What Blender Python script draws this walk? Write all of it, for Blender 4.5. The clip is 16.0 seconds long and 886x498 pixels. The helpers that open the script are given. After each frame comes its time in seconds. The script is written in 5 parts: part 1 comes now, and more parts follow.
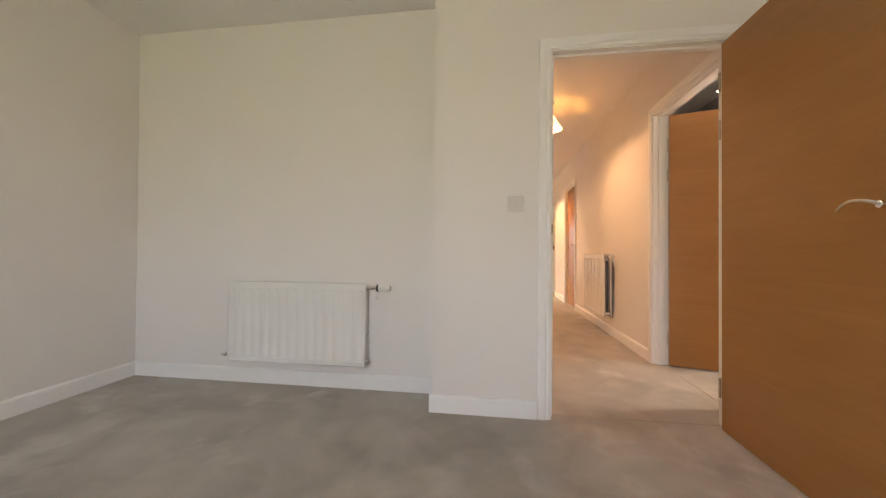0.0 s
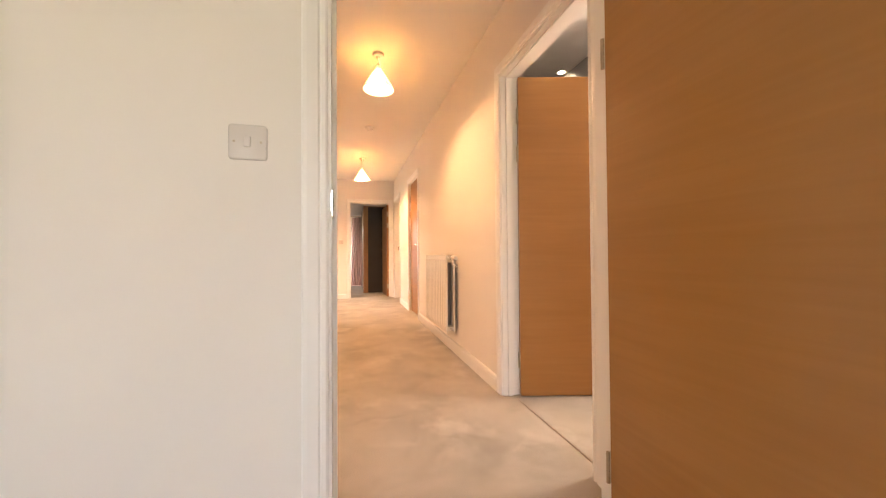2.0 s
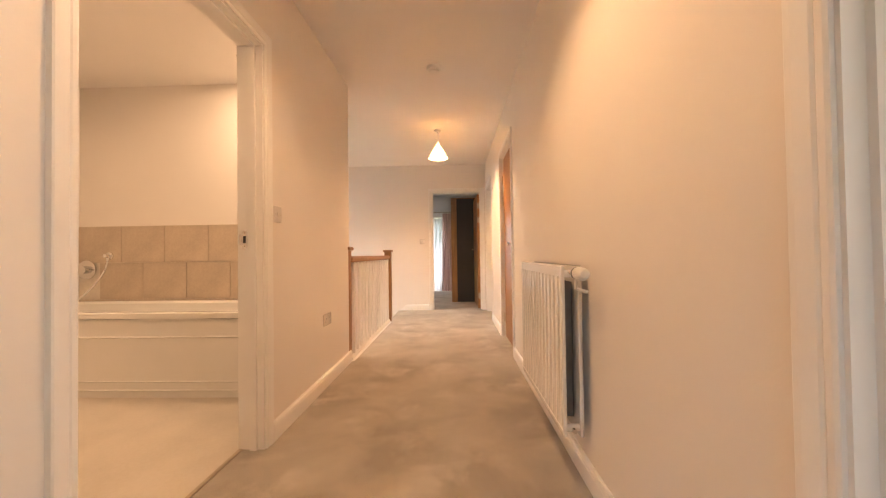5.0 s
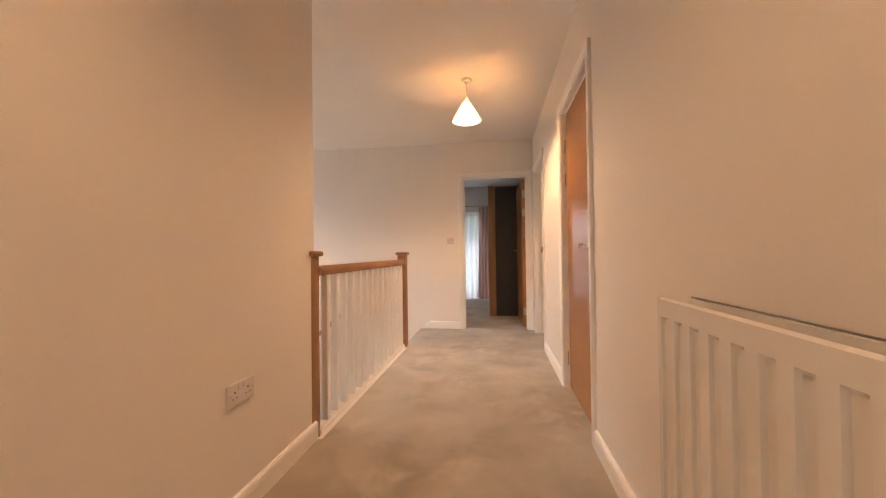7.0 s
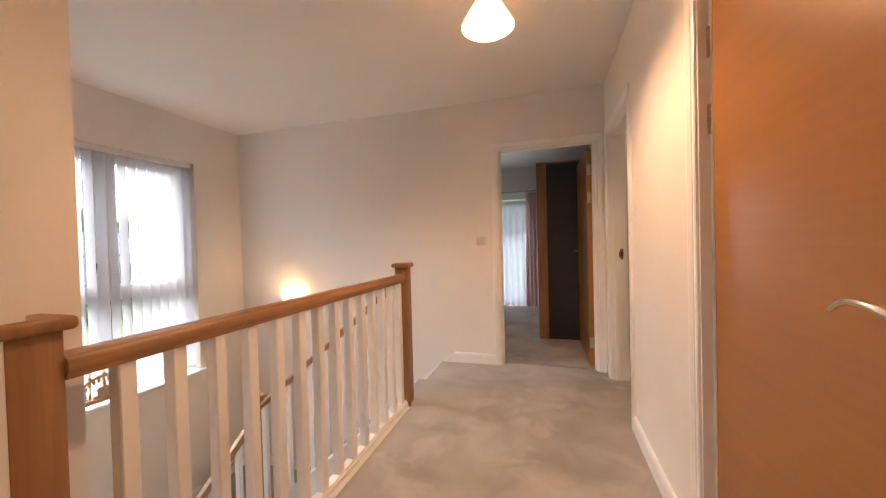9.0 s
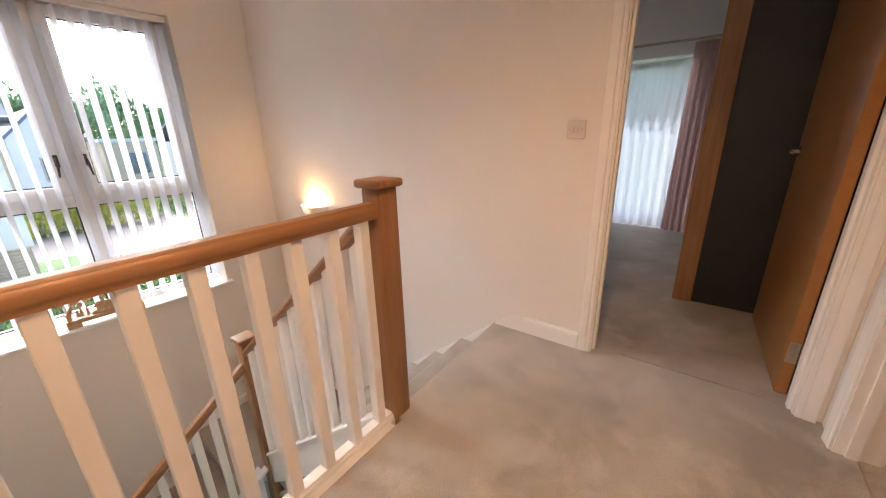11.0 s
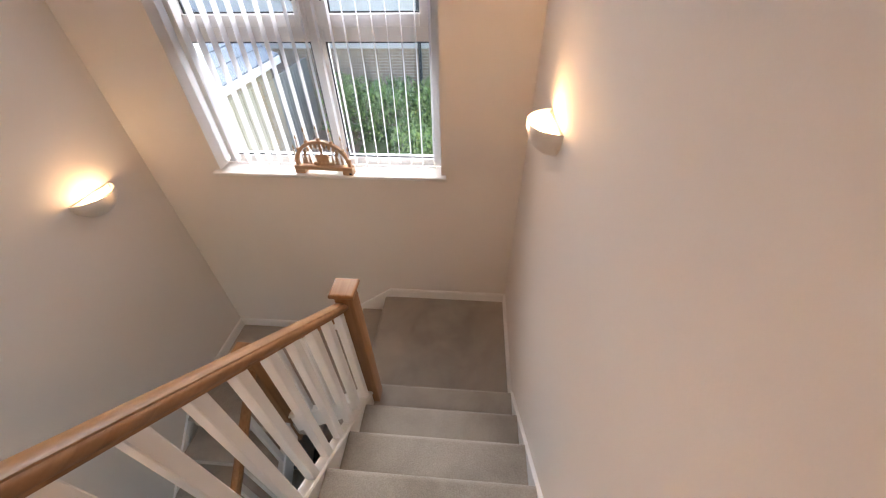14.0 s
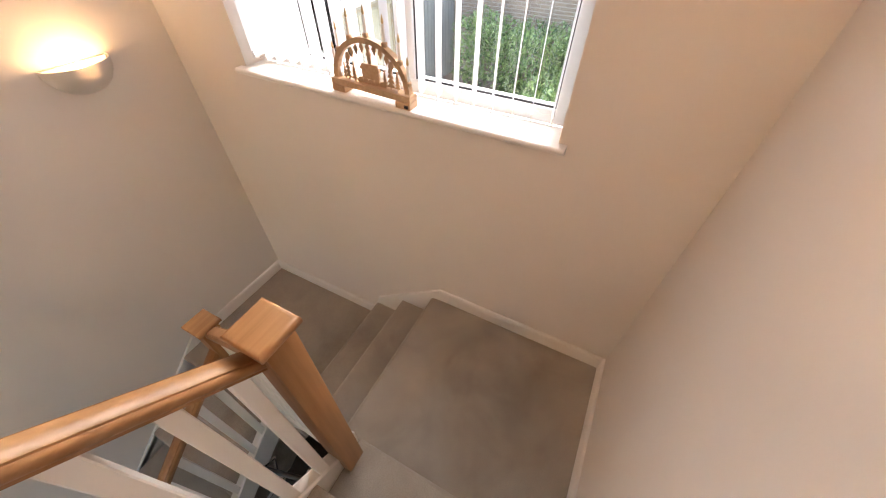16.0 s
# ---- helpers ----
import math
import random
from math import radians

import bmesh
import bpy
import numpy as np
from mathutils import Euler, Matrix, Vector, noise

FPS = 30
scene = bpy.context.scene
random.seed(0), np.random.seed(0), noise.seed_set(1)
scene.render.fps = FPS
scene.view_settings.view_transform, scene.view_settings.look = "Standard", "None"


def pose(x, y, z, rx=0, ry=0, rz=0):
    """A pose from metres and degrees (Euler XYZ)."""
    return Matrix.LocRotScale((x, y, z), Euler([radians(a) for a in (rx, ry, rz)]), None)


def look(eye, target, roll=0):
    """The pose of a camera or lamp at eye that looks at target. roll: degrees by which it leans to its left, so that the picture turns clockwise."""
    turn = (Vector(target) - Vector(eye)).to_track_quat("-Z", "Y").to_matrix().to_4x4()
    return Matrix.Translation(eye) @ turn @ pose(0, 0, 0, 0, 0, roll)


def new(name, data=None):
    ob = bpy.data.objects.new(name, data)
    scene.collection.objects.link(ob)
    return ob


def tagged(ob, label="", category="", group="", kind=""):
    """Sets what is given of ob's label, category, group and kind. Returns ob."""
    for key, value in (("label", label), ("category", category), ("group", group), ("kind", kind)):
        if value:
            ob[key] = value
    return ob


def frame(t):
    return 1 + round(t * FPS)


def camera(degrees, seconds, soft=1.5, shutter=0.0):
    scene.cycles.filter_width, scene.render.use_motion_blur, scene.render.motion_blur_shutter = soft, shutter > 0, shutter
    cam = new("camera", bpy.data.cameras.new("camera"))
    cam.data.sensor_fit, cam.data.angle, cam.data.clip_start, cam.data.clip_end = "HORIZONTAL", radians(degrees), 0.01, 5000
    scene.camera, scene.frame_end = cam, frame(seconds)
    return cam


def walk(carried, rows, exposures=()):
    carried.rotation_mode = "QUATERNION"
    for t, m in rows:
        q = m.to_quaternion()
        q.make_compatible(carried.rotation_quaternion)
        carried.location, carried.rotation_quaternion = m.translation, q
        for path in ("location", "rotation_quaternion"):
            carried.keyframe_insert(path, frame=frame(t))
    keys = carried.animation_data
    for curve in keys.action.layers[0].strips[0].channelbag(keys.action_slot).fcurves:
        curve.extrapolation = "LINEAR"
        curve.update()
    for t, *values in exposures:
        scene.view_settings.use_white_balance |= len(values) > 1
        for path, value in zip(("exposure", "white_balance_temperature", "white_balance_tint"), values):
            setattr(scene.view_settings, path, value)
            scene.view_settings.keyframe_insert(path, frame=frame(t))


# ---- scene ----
cam = camera(102.4, 16.0, 1.2)
PATH = [
    (0, (-0.495, -2.019, 0.907), (-0.774, -0.039, 0.927), 0.4),
    (0.5, (-0.416, -1.82, 0.868), (-0.423, 0.18, 0.898), 0.2),
    (1, (-0.325, -1.56, 0.861), (-0.066, 0.422, 0.894), 0.2),
    (1.5, (-0.225, -1.277, 0.87), (0.209, 0.675, 0.893), -0.1),
    (2, (-0.135, -0.971, 0.902), (0.379, 0.962, 0.934), -0.4),
    (2.5, (-0.061, -0.69, 0.91), (0.455, 1.243, 0.944), -0.4),
    (3, (0.027, -0.435, 0.899), (0.426, 1.525, 0.935), -0.6),
    (3.5, (0.108, -0.176, 0.918), (0.334, 1.811, 0.952), -0.5),
    (4, (0.174, 0.078, 0.921), (0.253, 2.077, 0.959), -0.5),
    (6.3, (0.335, 1.493, 0.992), (0.155, 3.484, 1.013), -0.8),
    (6.5, (0.321, 1.642, 0.992), (0.108, 3.63, 1.018), -0.7),
    (7, (0.314, 1.991, 1.011), (0.025, 3.97, 1.036), -0.7),
    (7.5, (0.312, 2.324, 1.033), (-0.016, 4.296, 1.061), -0.7),
    (8, (0.324, 2.689, 1.065), (-0.058, 4.652, 1.092), -0.9),
    (8.2, (0.334, 2.83, 1.088), (-0.074, 4.787, 1.11), -0.8),
    (10.3, (0.329, 4.373, 1.224), (-0.58, 6.117, 0.861), -1.7),
    (10.5, (0.295, 4.534, 1.222), (-0.661, 6.232, 0.771), -1.2),
    (11, (0.251, 4.908, 1.181), (-0.867, 6.446, 0.56), -1.4),
    (11.5, (0.202, 5.279, 1.201), (-1.07, 6.605, 0.412), -1.6),
    (12, (0.106, 5.616, 1.211), (-1.301, 6.684, 0.273), -2.0),
    (12.5, (-0.072, 5.915, 1.207), (-1.585, 6.658, 0.131), -2.5),
    (13, (-0.292, 6.166, 1.188), (-1.855, 6.597, 0.016), -1.7),
    (13.5, (-0.61, 6.32, 1.205), (-2.161, 6.457, -0.05), -1.4),
    (14, (-0.916, 6.409, 1.2), (-2.418, 6.269, -0.113), -1.2),
    (14.5, (-1.186, 6.448, 1.194), (-2.602, 6.088, -0.171), -0.7),
    (15, (-1.427, 6.455, 1.088), (-2.76, 5.994, -0.329), -0.1),
    (15.5, (-1.661, 6.411, 0.857), (-2.933, 5.867, -0.587), 0.3),
    (16, (-1.874, 6.37, 0.626), (-3.105, 5.74, -0.819), 0.5),
]
walk(cam, [(t, look(eye, target, roll)) for t, eye, target, roll in PATH], ((0, 3.32, 7180, 15), (1.5, 3.75, 7660, 18), (2.5, 3.84, 7650, 17), (3.0, 3.80, 7460, 15), (3.5, 3.74, 6910, 11), (4.2, 3.55, 6710, 10), (6.3, 3.0, 6470, 11), (8.2, 2.74, 6010, 11), (10.3, 2.7, 5950, 11), (13, 2.60, 5760, 11), (14.2, 2.46, 6010, 12), (15.4, 2.56, 6380, 12), (16, 2.80, 6360, 13)))

# ---- light ----
world = bpy.data.worlds.new("sky")
scene.world = world
world.use_nodes = True
wn = world.node_tree
sky = wn.nodes.new("ShaderNodeTexSky")
sky.sky_type, sky.sun_disc = "NISHITA", False
sky.sun_elevation, sky.sun_rotation = radians(40), radians(278)
sky.air_density, sky.dust_density, sky.ozone_density = 1.0, 4.0, 1.0
wn.nodes["Background"].inputs["Strength"].default_value = 0.15
wn.links.new(sky.outputs[0], wn.nodes["Background"].inputs["Color"])


def lamp(name, kind, m, energy, color, size=0.1, size_y=None, angle=None):
    data = bpy.data.lights.new(name, kind)
    data.energy, data.color = energy, color
    if kind == "AREA":
        data.shape, data.size, data.size_y = "RECTANGLE", size, size_y or size
    elif kind == "POINT":
        data.shadow_soft_size = size
    elif kind == "SUN":
        data.angle = radians(angle)
    ob = new(name, data)
    ob.matrix_world = m
    return ob


WARM = (1.0, 0.55, 0.275)
DAY = (1.0, 0.925, 0.84)
lamp("sun", "SUN", look((-12, 3.6, 8.5), (-3, 5.4, 0)), 2.2, (1.0, 0.97, 0.93), angle=75)
lamp("bedroom_daylight", "AREA", look((-1.2, -3.86, 1.5), (-1.2, 0, 0.2)), 1.5, DAY, 2.2, 1.3)
lamp("far_room_daylight", "AREA", look((-0.75, 9.93, 0.98), (-0.75, 7, 0.6)), 2.1, (0.97, 0.98, 1.0), 1.5, 1.75)
# added fill for an unseen side room window; the walls have no opening
lamp("room_daylight_fill", "AREA", look((3.3, 0.58, 1.55), (1.0, 0.75, 1.4)), 5.5, DAY, 0.75, 1.2)
LAMP_1 = (0.10, 1.87, 2.27)
LAMP_2 = (0.09, 5.03, 2.20)
for p, e in ((LAMP_1, 3.9), (LAMP_2, 11.0)):
    lamp("pendant_bulb_light", "POINT", pose(*p), e, WARM, 0.035)
lamp("wall_lamp_light", "POINT", pose(-2.44, 6.648, 0.592), 1.05, (1.0, 0.52, 0.21), 0.035)
lamp("wall_lamp_light", "POINT", pose(-2.665, 4.107, 0.002), 0.42, (1.0, 0.52, 0.21), 0.035)
for p in ((-1.335, 3.30), (-2.2, 2.2)):
    lamp("downlight_light", "AREA", look((p[0], p[1], 2.485), (p[0], p[1], 0)), 1.2, (1.0, 0.64, 0.38), 0.08)
# added fill from an unseen opening, brightens the foot of the stairwell
lamp("ground_floor_fill", "AREA", look((0.92, 5.25, -1.75), (-1.5, 5.25, -2.2)), 0.55, DAY, 0.9, 1.7)
# added fill under the small room's ceiling, no fitting belongs to it
lamp("small_room_fill", "AREA", look((1.9, 6.0, 2.48), (1.9, 6.0, 0)), 0.6, (1.0, 0.75, 0.48), 0.2)


# ---- materials ----
def mat(name, color, rough=0.5, metal=0.0, var=0.06, scale=6.0, bump=0.0, bscale=200.0, stretch=(1, 1, 1), fine=0.0, spec=0.5, trans=0.0, emit=0.0):
    m = bpy.data.materials.new(name)
    m.use_nodes = True
    t = m.node_tree
    b = t.nodes["Principled BSDF"]
    N, L = t.nodes.new, t.links.new
    b.inputs["Roughness"].default_value, b.inputs["Metallic"].default_value = rough, metal
    b.inputs["Specular IOR Level"].default_value = spec
    b.inputs["Transmission Weight"].default_value = trans
    c = (*color, 1)
    b.inputs["Base Color"].default_value = c
    co = N("ShaderNodeTexCoord")
    mp = N("ShaderNodeMapping")
    mp.inputs["Scale"].default_value = stretch
    L(co.outputs["Object"], mp.inputs["Vector"])
    if var:
        n = N("ShaderNodeTexNoise")
        n.inputs["Scale"].default_value, n.inputs["Detail"].default_value = scale, 6
        L(mp.outputs[0], n.inputs["Vector"])
        r = N("ShaderNodeValToRGB")
        r.color_ramp.elements[0].position, r.color_ramp.elements[1].position = 0.32, 0.68
        r.color_ramp.elements[0].color = (*[max(0, k * (1 - var)) for k in color], 1)
        r.color_ramp.elements[1].color = (*[min(1, k * (1 + var)) for k in color], 1)
        L(n.outputs[0], r.inputs[0])
        out = r.outputs[0]
        if fine:
            n2 = N("ShaderNodeTexNoise")
            n2.inputs["Scale"].default_value, n2.inputs["Detail"].default_value = scale * 14, 3
            L(mp.outputs[0], n2.inputs["Vector"])
            mx = N("ShaderNodeMix")
            mx.data_type, mx.blend_type = "RGBA", "OVERLAY"
            mx.inputs[0].default_value = fine
            L(out, mx.inputs[6])
            L(n2.outputs[0], mx.inputs[7])
            out = mx.outputs[2]
        L(out, b.inputs["Base Color"])
        rr = N("ShaderNodeMapRange")
        rr.inputs[3].default_value, rr.inputs[4].default_value = max(0.02, rough - 0.06), min(1, rough + 0.06)
        L(n.outputs[0], rr.inputs[0])
        L(rr.outputs[0], b.inputs["Roughness"])
    if bump:
        n3 = N("ShaderNodeTexNoise")
        n3.inputs["Scale"].default_value, n3.inputs["Detail"].default_value = bscale, 4
        L(mp.outputs[0], n3.inputs["Vector"])
        bp = N("ShaderNodeBump")
        bp.inputs["Strength"].default_value, bp.inputs["Distance"].default_value = bump, 0.004
        L(n3.outputs[0], bp.inputs["Height"])
        L(bp.outputs[0], b.inputs["Normal"])
    if emit:
        b.inputs["Emission Color"].default_value, b.inputs["Emission Strength"].default_value = c, emit
    return m


def carpet_mat(name, brushed, tone=1.0, sheen=0.25):
    m = mat(name, (0.40, 0.355, 0.30), 0.95, var=0, bump=0)
    t = m.node_tree
    N, L = t.nodes.new, t.links.new
    b = t.nodes["Principled BSDF"]
    b.inputs["Specular IOR Level"].default_value = 0.15
    b.inputs["Sheen Weight"].default_value, b.inputs["Sheen Roughness"].default_value = sheen, 0.5
    co = N("ShaderNodeTexCoord")
    # brushed patches of the nap: soft smudges a hand wide, and larger swathes
    wn1 = N("ShaderNodeTexNoise")
    wn1.inputs["Scale"].default_value, wn1.inputs["Detail"].default_value, wn1.inputs["Distortion"].default_value, wn1.inputs["Roughness"].default_value = 2.3, 6, 0.5, 0.55
    L(co.outputs["Object"], wn1.inputs["Vector"])
    r = N("ShaderNodeValToRGB")
    e = r.color_ramp.elements
    e[0].position, e[1].position = 0.34, 0.68
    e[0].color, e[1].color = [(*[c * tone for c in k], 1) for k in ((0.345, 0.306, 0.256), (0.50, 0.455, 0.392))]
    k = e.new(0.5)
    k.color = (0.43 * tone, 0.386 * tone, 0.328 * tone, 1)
    L(wn1.outputs[0], r.inputs[0])
    sm = N("ShaderNodeTexNoise")
    sm.inputs["Scale"].default_value, sm.inputs["Detail"].default_value, sm.inputs["Distortion"].default_value, sm.inputs["Roughness"].default_value = 3.8, 6, 0.35, 0.58
    L(co.outputs["Object"], sm.inputs["Vector"])
    r2 = N("ShaderNodeValToRGB")
    r2.color_ramp.elements[0].position, r2.color_ramp.elements[1].position = 0.50, 0.68
    r2.color_ramp.elements[0].color, r2.color_ramp.elements[1].color = (0, 0, 0, 1), (brushed, brushed, brushed, 1)
    L(sm.outputs[0], r2.inputs[0])
    # the brushed flecks come in clusters
    cl = N("ShaderNodeTexNoise")
    cl.inputs["Scale"].default_value, cl.inputs["Detail"].default_value = 1.3, 3
    L(co.outputs["Object"], cl.inputs["Vector"])
    cr = N("ShaderNodeMapRange")
    cr.inputs[1].default_value, cr.inputs[2].default_value = 0.38, 0.58
    L(cl.outputs[0], cr.inputs[0])
    mk = N("ShaderNodeMath")
    mk.operation = "MULTIPLY"
    L(cr.outputs[0], mk.inputs[0])
    L(r2.outputs[0], mk.inputs[1])
    mx = N("ShaderNodeMix")
    mx.data_type = "RGBA"
    L(mk.outputs[0], mx.inputs[0])
    L(r.outputs[0], mx.inputs[6])
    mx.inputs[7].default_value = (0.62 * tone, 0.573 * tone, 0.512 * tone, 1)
    gr = N("ShaderNodeTexNoise")
    gr.inputs["Scale"].default_value, gr.inputs["Detail"].default_value = 230, 5
    L(co.outputs["Object"], gr.inputs["Vector"])
    mg = N("ShaderNodeMix")
    mg.data_type, mg.blend_type = "RGBA", "OVERLAY"
    mg.inputs[0].default_value = 0.40
    L(mx.outputs[2], mg.inputs[6])
    L(gr.outputs[0], mg.inputs[7])
    L(mg.outputs[2], b.inputs["Base Color"])
    ad = N("ShaderNodeMath")
    ad.operation = "MULTIPLY_ADD"
    ad.inputs[1].default_value = 1.2
    L(wn1.outputs[0], ad.inputs[0])
    L(gr.outputs[0], ad.inputs[2])
    bp = N("ShaderNodeBump")
    bp.inputs["Strength"].default_value, bp.inputs["Distance"].default_value = 0.6, 0.006
    L(ad.outputs[0], bp.inputs["Height"])
    L(bp.outputs[0], b.inputs["Normal"])
    return m


def wood_mat(name, dark, light, rough, axis, scale=3.0, ring=1.0):
    """Grain runs along the given axis of the object."""
    m = mat(name, light, rough, var=0)
    t = m.node_tree
    N, L = t.nodes.new, t.links.new
    b = t.nodes["Principled BSDF"]
    co, mp = N("ShaderNodeTexCoord"), N("ShaderNodeMapping")
    s = [22.0, 22.0, 22.0]
    s["XYZ".index(axis)] = 1.1
    mp.inputs["Scale"].default_value = s
    L(co.outputs["Object"], mp.inputs["Vector"])
    n = N("ShaderNodeTexNoise")
    n.inputs["Scale"].default_value, n.inputs["Detail"].default_value, n.inputs["Distortion"].default_value = scale, 8, 0.4
    L(mp.outputs[0], n.inputs["Vector"])
    mp2 = N("ShaderNodeMapping")
    s2 = [5.0, 5.0, 5.0]
    s2["XYZ".index(axis)] = 0.9
    mp2.inputs["Scale"].default_value = s2
    L(co.outputs["Object"], mp2.inputs["Vector"])
    n2 = N("ShaderNodeTexNoise")
    n2.inputs["Scale"].default_value, n2.inputs["Detail"].default_value = 1.6, 3
    L(mp2.outputs[0], n2.inputs["Vector"])
    av = N("ShaderNodeMix")
    av.inputs[0].default_value = 0.55
    L(n.outputs[0], av.inputs[2])
    L(n2.outputs[0], av.inputs[3])
    r = N("ShaderNodeValToRGB")
    r.color_ramp.elements[0].position, r.color_ramp.elements[1].position = 0.36, 0.64
    r.color_ramp.elements[0].color, r.color_ramp.elements[1].color = (*dark, 1), (*light, 1)
    L(av.outputs[0], r.inputs[0])
    L(r.outputs[0], b.inputs["Base Color"])
    bp = N("ShaderNodeBump")
    bp.inputs["Strength"].default_value, bp.inputs["Distance"].default_value = 0.12, 0.001
    L(n.outputs[0], bp.inputs["Height"])
    L(bp.outputs[0], b.inputs["Normal"])
    return m


def cloth_mat(name, color, see, glow):
    """Thin cloth: some light passes straight, some is scattered through."""
    m = bpy.data.materials.new(name)
    m.use_nodes = True
    t = m.node_tree
    t.nodes.remove(t.nodes["Principled BSDF"])
    N, L = t.nodes.new, t.links.new
    d, tl, tr = N("ShaderNodeBsdfDiffuse"), N("ShaderNodeBsdfTranslucent"), N("ShaderNodeBsdfTransparent")
    n = N("ShaderNodeTexNoise")
    n.inputs["Scale"].default_value = 60
    r = N("ShaderNodeValToRGB")
    r.color_ramp.elements[0].color, r.color_ramp.elements[1].color = (*[k * 0.9 for k in color], 1), (*color, 1)
    L(n.outputs[0], r.inputs[0])
    L(r.outputs[0], d.inputs[0])
    L(r.outputs[0], tl.inputs[0])
    a, c = N("ShaderNodeMixShader"), N("ShaderNodeMixShader")
    a.inputs[0].default_value, c.inputs[0].default_value = glow, see
    L(d.outputs[0], a.inputs[1])
    L(tl.outputs[0], a.inputs[2])
    L(a.outputs[0], c.inputs[1])
    L(tr.outputs[0], c.inputs[2])
    L(c.outputs[0], t.nodes["Material Output"].inputs[0])
    return m


def glass_mat():
    m = bpy.data.materials.new("window_glass")
    m.use_nodes = True
    t = m.node_tree
    t.nodes.remove(t.nodes["Principled BSDF"])
    N, L = t.nodes.new, t.links.new
    g, tr, mx, f = N("ShaderNodeBsdfGlossy"), N("ShaderNodeBsdfTransparent"), N("ShaderNodeMixShader"), N("ShaderNodeFresnel")
    g.inputs["Roughness"].default_value = 0.02
    f.inputs[0].default_value = 1.45
    tr.inputs[0].default_value = (0.95, 0.98, 0.97, 1)
    L(f.outputs[0], mx.inputs[0])
    L(tr.outputs[0], mx.inputs[1])
    L(g.outputs[0], mx.inputs[2])
    L(mx.outputs[0], t.nodes["Material Output"].inputs[0])
    return m


def leaf_mat(name, a, b2):
    m = mat(name, a, 0.55, var=0)
    t = m.node_tree
    N, L = t.nodes.new, t.links.new
    g = N("ShaderNodeNewGeometry")
    r = N("ShaderNodeValToRGB")
    r.color_ramp.elements[0].color, r.color_ramp.elements[1].color = (*a, 1), (*b2, 1)
    L(g.outputs["Random Per Island"], r.inputs[0])
    L(r.outputs[0], t.nodes["Principled BSDF"].inputs["Base Color"])
    return m


def brick_mat(name, a, b2, mortar):
    m = mat(name, a, 0.85, var=0)
    t = m.node_tree
    N, L = t.nodes.new, t.links.new
    co, sp, cb, br = N("ShaderNodeTexCoord"), N("ShaderNodeSeparateXYZ"), N("ShaderNodeCombineXYZ"), N("ShaderNodeTexBrick")
    su = N("ShaderNodeMath")
    L(co.outputs["Object"], sp.inputs[0])
    L(sp.outputs[0], su.inputs[0])
    L(sp.outputs[1], su.inputs[1])
    L(su.outputs[0], cb.inputs[0])
    L(sp.outputs[2], cb.inputs[1])
    L(cb.outputs[0], br.inputs["Vector"])
    br.inputs["Color1"].default_value, br.inputs["Color2"].default_value, br.inputs["Mortar"].default_value = (*a, 1), (*b2, 1), (*mortar, 1)
    br.inputs["Scale"].default_value, br.inputs["Brick Width"].default_value, br.inputs["Row Height"].default_value, br.inputs["Mortar Size"].default_value = 1.0, 0.225, 0.075, 0.008
    L(br.outputs[0], t.nodes["Principled BSDF"].inputs["Base Color"])
    return m


WALL = mat("wall_paint", (0.84, 0.798, 0.752), 0.75, var=0.018, scale=1.3, bump=0.06, bscale=140)
CEIL = mat("ceiling_paint", (0.89, 0.86, 0.83), 0.85, var=0.015, scale=1.0, bump=0.05, bscale=120)
GLOSSW = mat("white_gloss_woodwork", (0.89, 0.875, 0.85), 0.34, var=0.012, scale=3, bump=0.012, bscale=60)
CARPET = carpet_mat("carpet_pile", 0.78)
# same carpet, less brushed; the stairwell's shade put in as a darker tone
STAIRPILE = carpet_mat("shaded_stair_carpet_pile", 0.25, 0.9, 0.6)
VENEER = wood_mat("oak_veneer", (0.345, 0.152, 0.041), (0.390, 0.179, 0.053), 0.30, "X", 2.0)
OAKZ = wood_mat("oak_upright", (0.24, 0.112, 0.040), (0.37, 0.192, 0.080), 0.42, "Z", 2.4)
OAKX = wood_mat("oak_lengthwise", (0.24, 0.112, 0.040), (0.37, 0.192, 0.080), 0.42, "X", 2.4)
PINE = wood_mat("carved_wood", (0.46, 0.28, 0.15), (0.62, 0.42, 0.25), 0.5, "Y", 3.0)
CHROME = mat("polished_chrome", (0.78, 0.77, 0.75), 0.12, 1.0, var=0.02, scale=12)
# steel with the brown cast of warm lamplight put into its colour
STEEL = mat("warm_lit_steel", (0.50, 0.42, 0.32), 0.35, 1.0, var=0.08, scale=20)
BRASS = mat("brass_union", (0.55, 0.38, 0.18), 0.3, 1.0, var=0.08, scale=30)
ENAMEL = mat("radiator_enamel", (0.83, 0.81, 0.77), 0.22, var=0.015, scale=4, bump=0.03, bscale=50)
PLASTIC = mat("white_plastic", (0.82, 0.80, 0.76), 0.32, var=0.02, scale=10)
SWITCHP = mat("off_white_plastic", (0.70, 0.655, 0.62), 0.24, var=0.02, scale=10)
BLACK = mat("black_plastic", (0.018, 0.018, 0.02), 0.4, var=0.2, scale=20)
DARKM = mat("dark_grey_metal", (0.07, 0.07, 0.075), 0.4, 0.6, var=0.1, scale=20)
# shade between the radiator panels put into a dark fin colour
FIN = mat("shaded_steel_fins", (0.13, 0.12, 0.11), 0.5, var=0.1, scale=30)
TILE = mat("beige_tile", (0.58, 0.485, 0.385), 0.3, var=0.09, scale=5, fine=0.15)
GROUT = mat("pale_grout", (0.72, 0.66, 0.58), 0.9, var=0.05, scale=30)
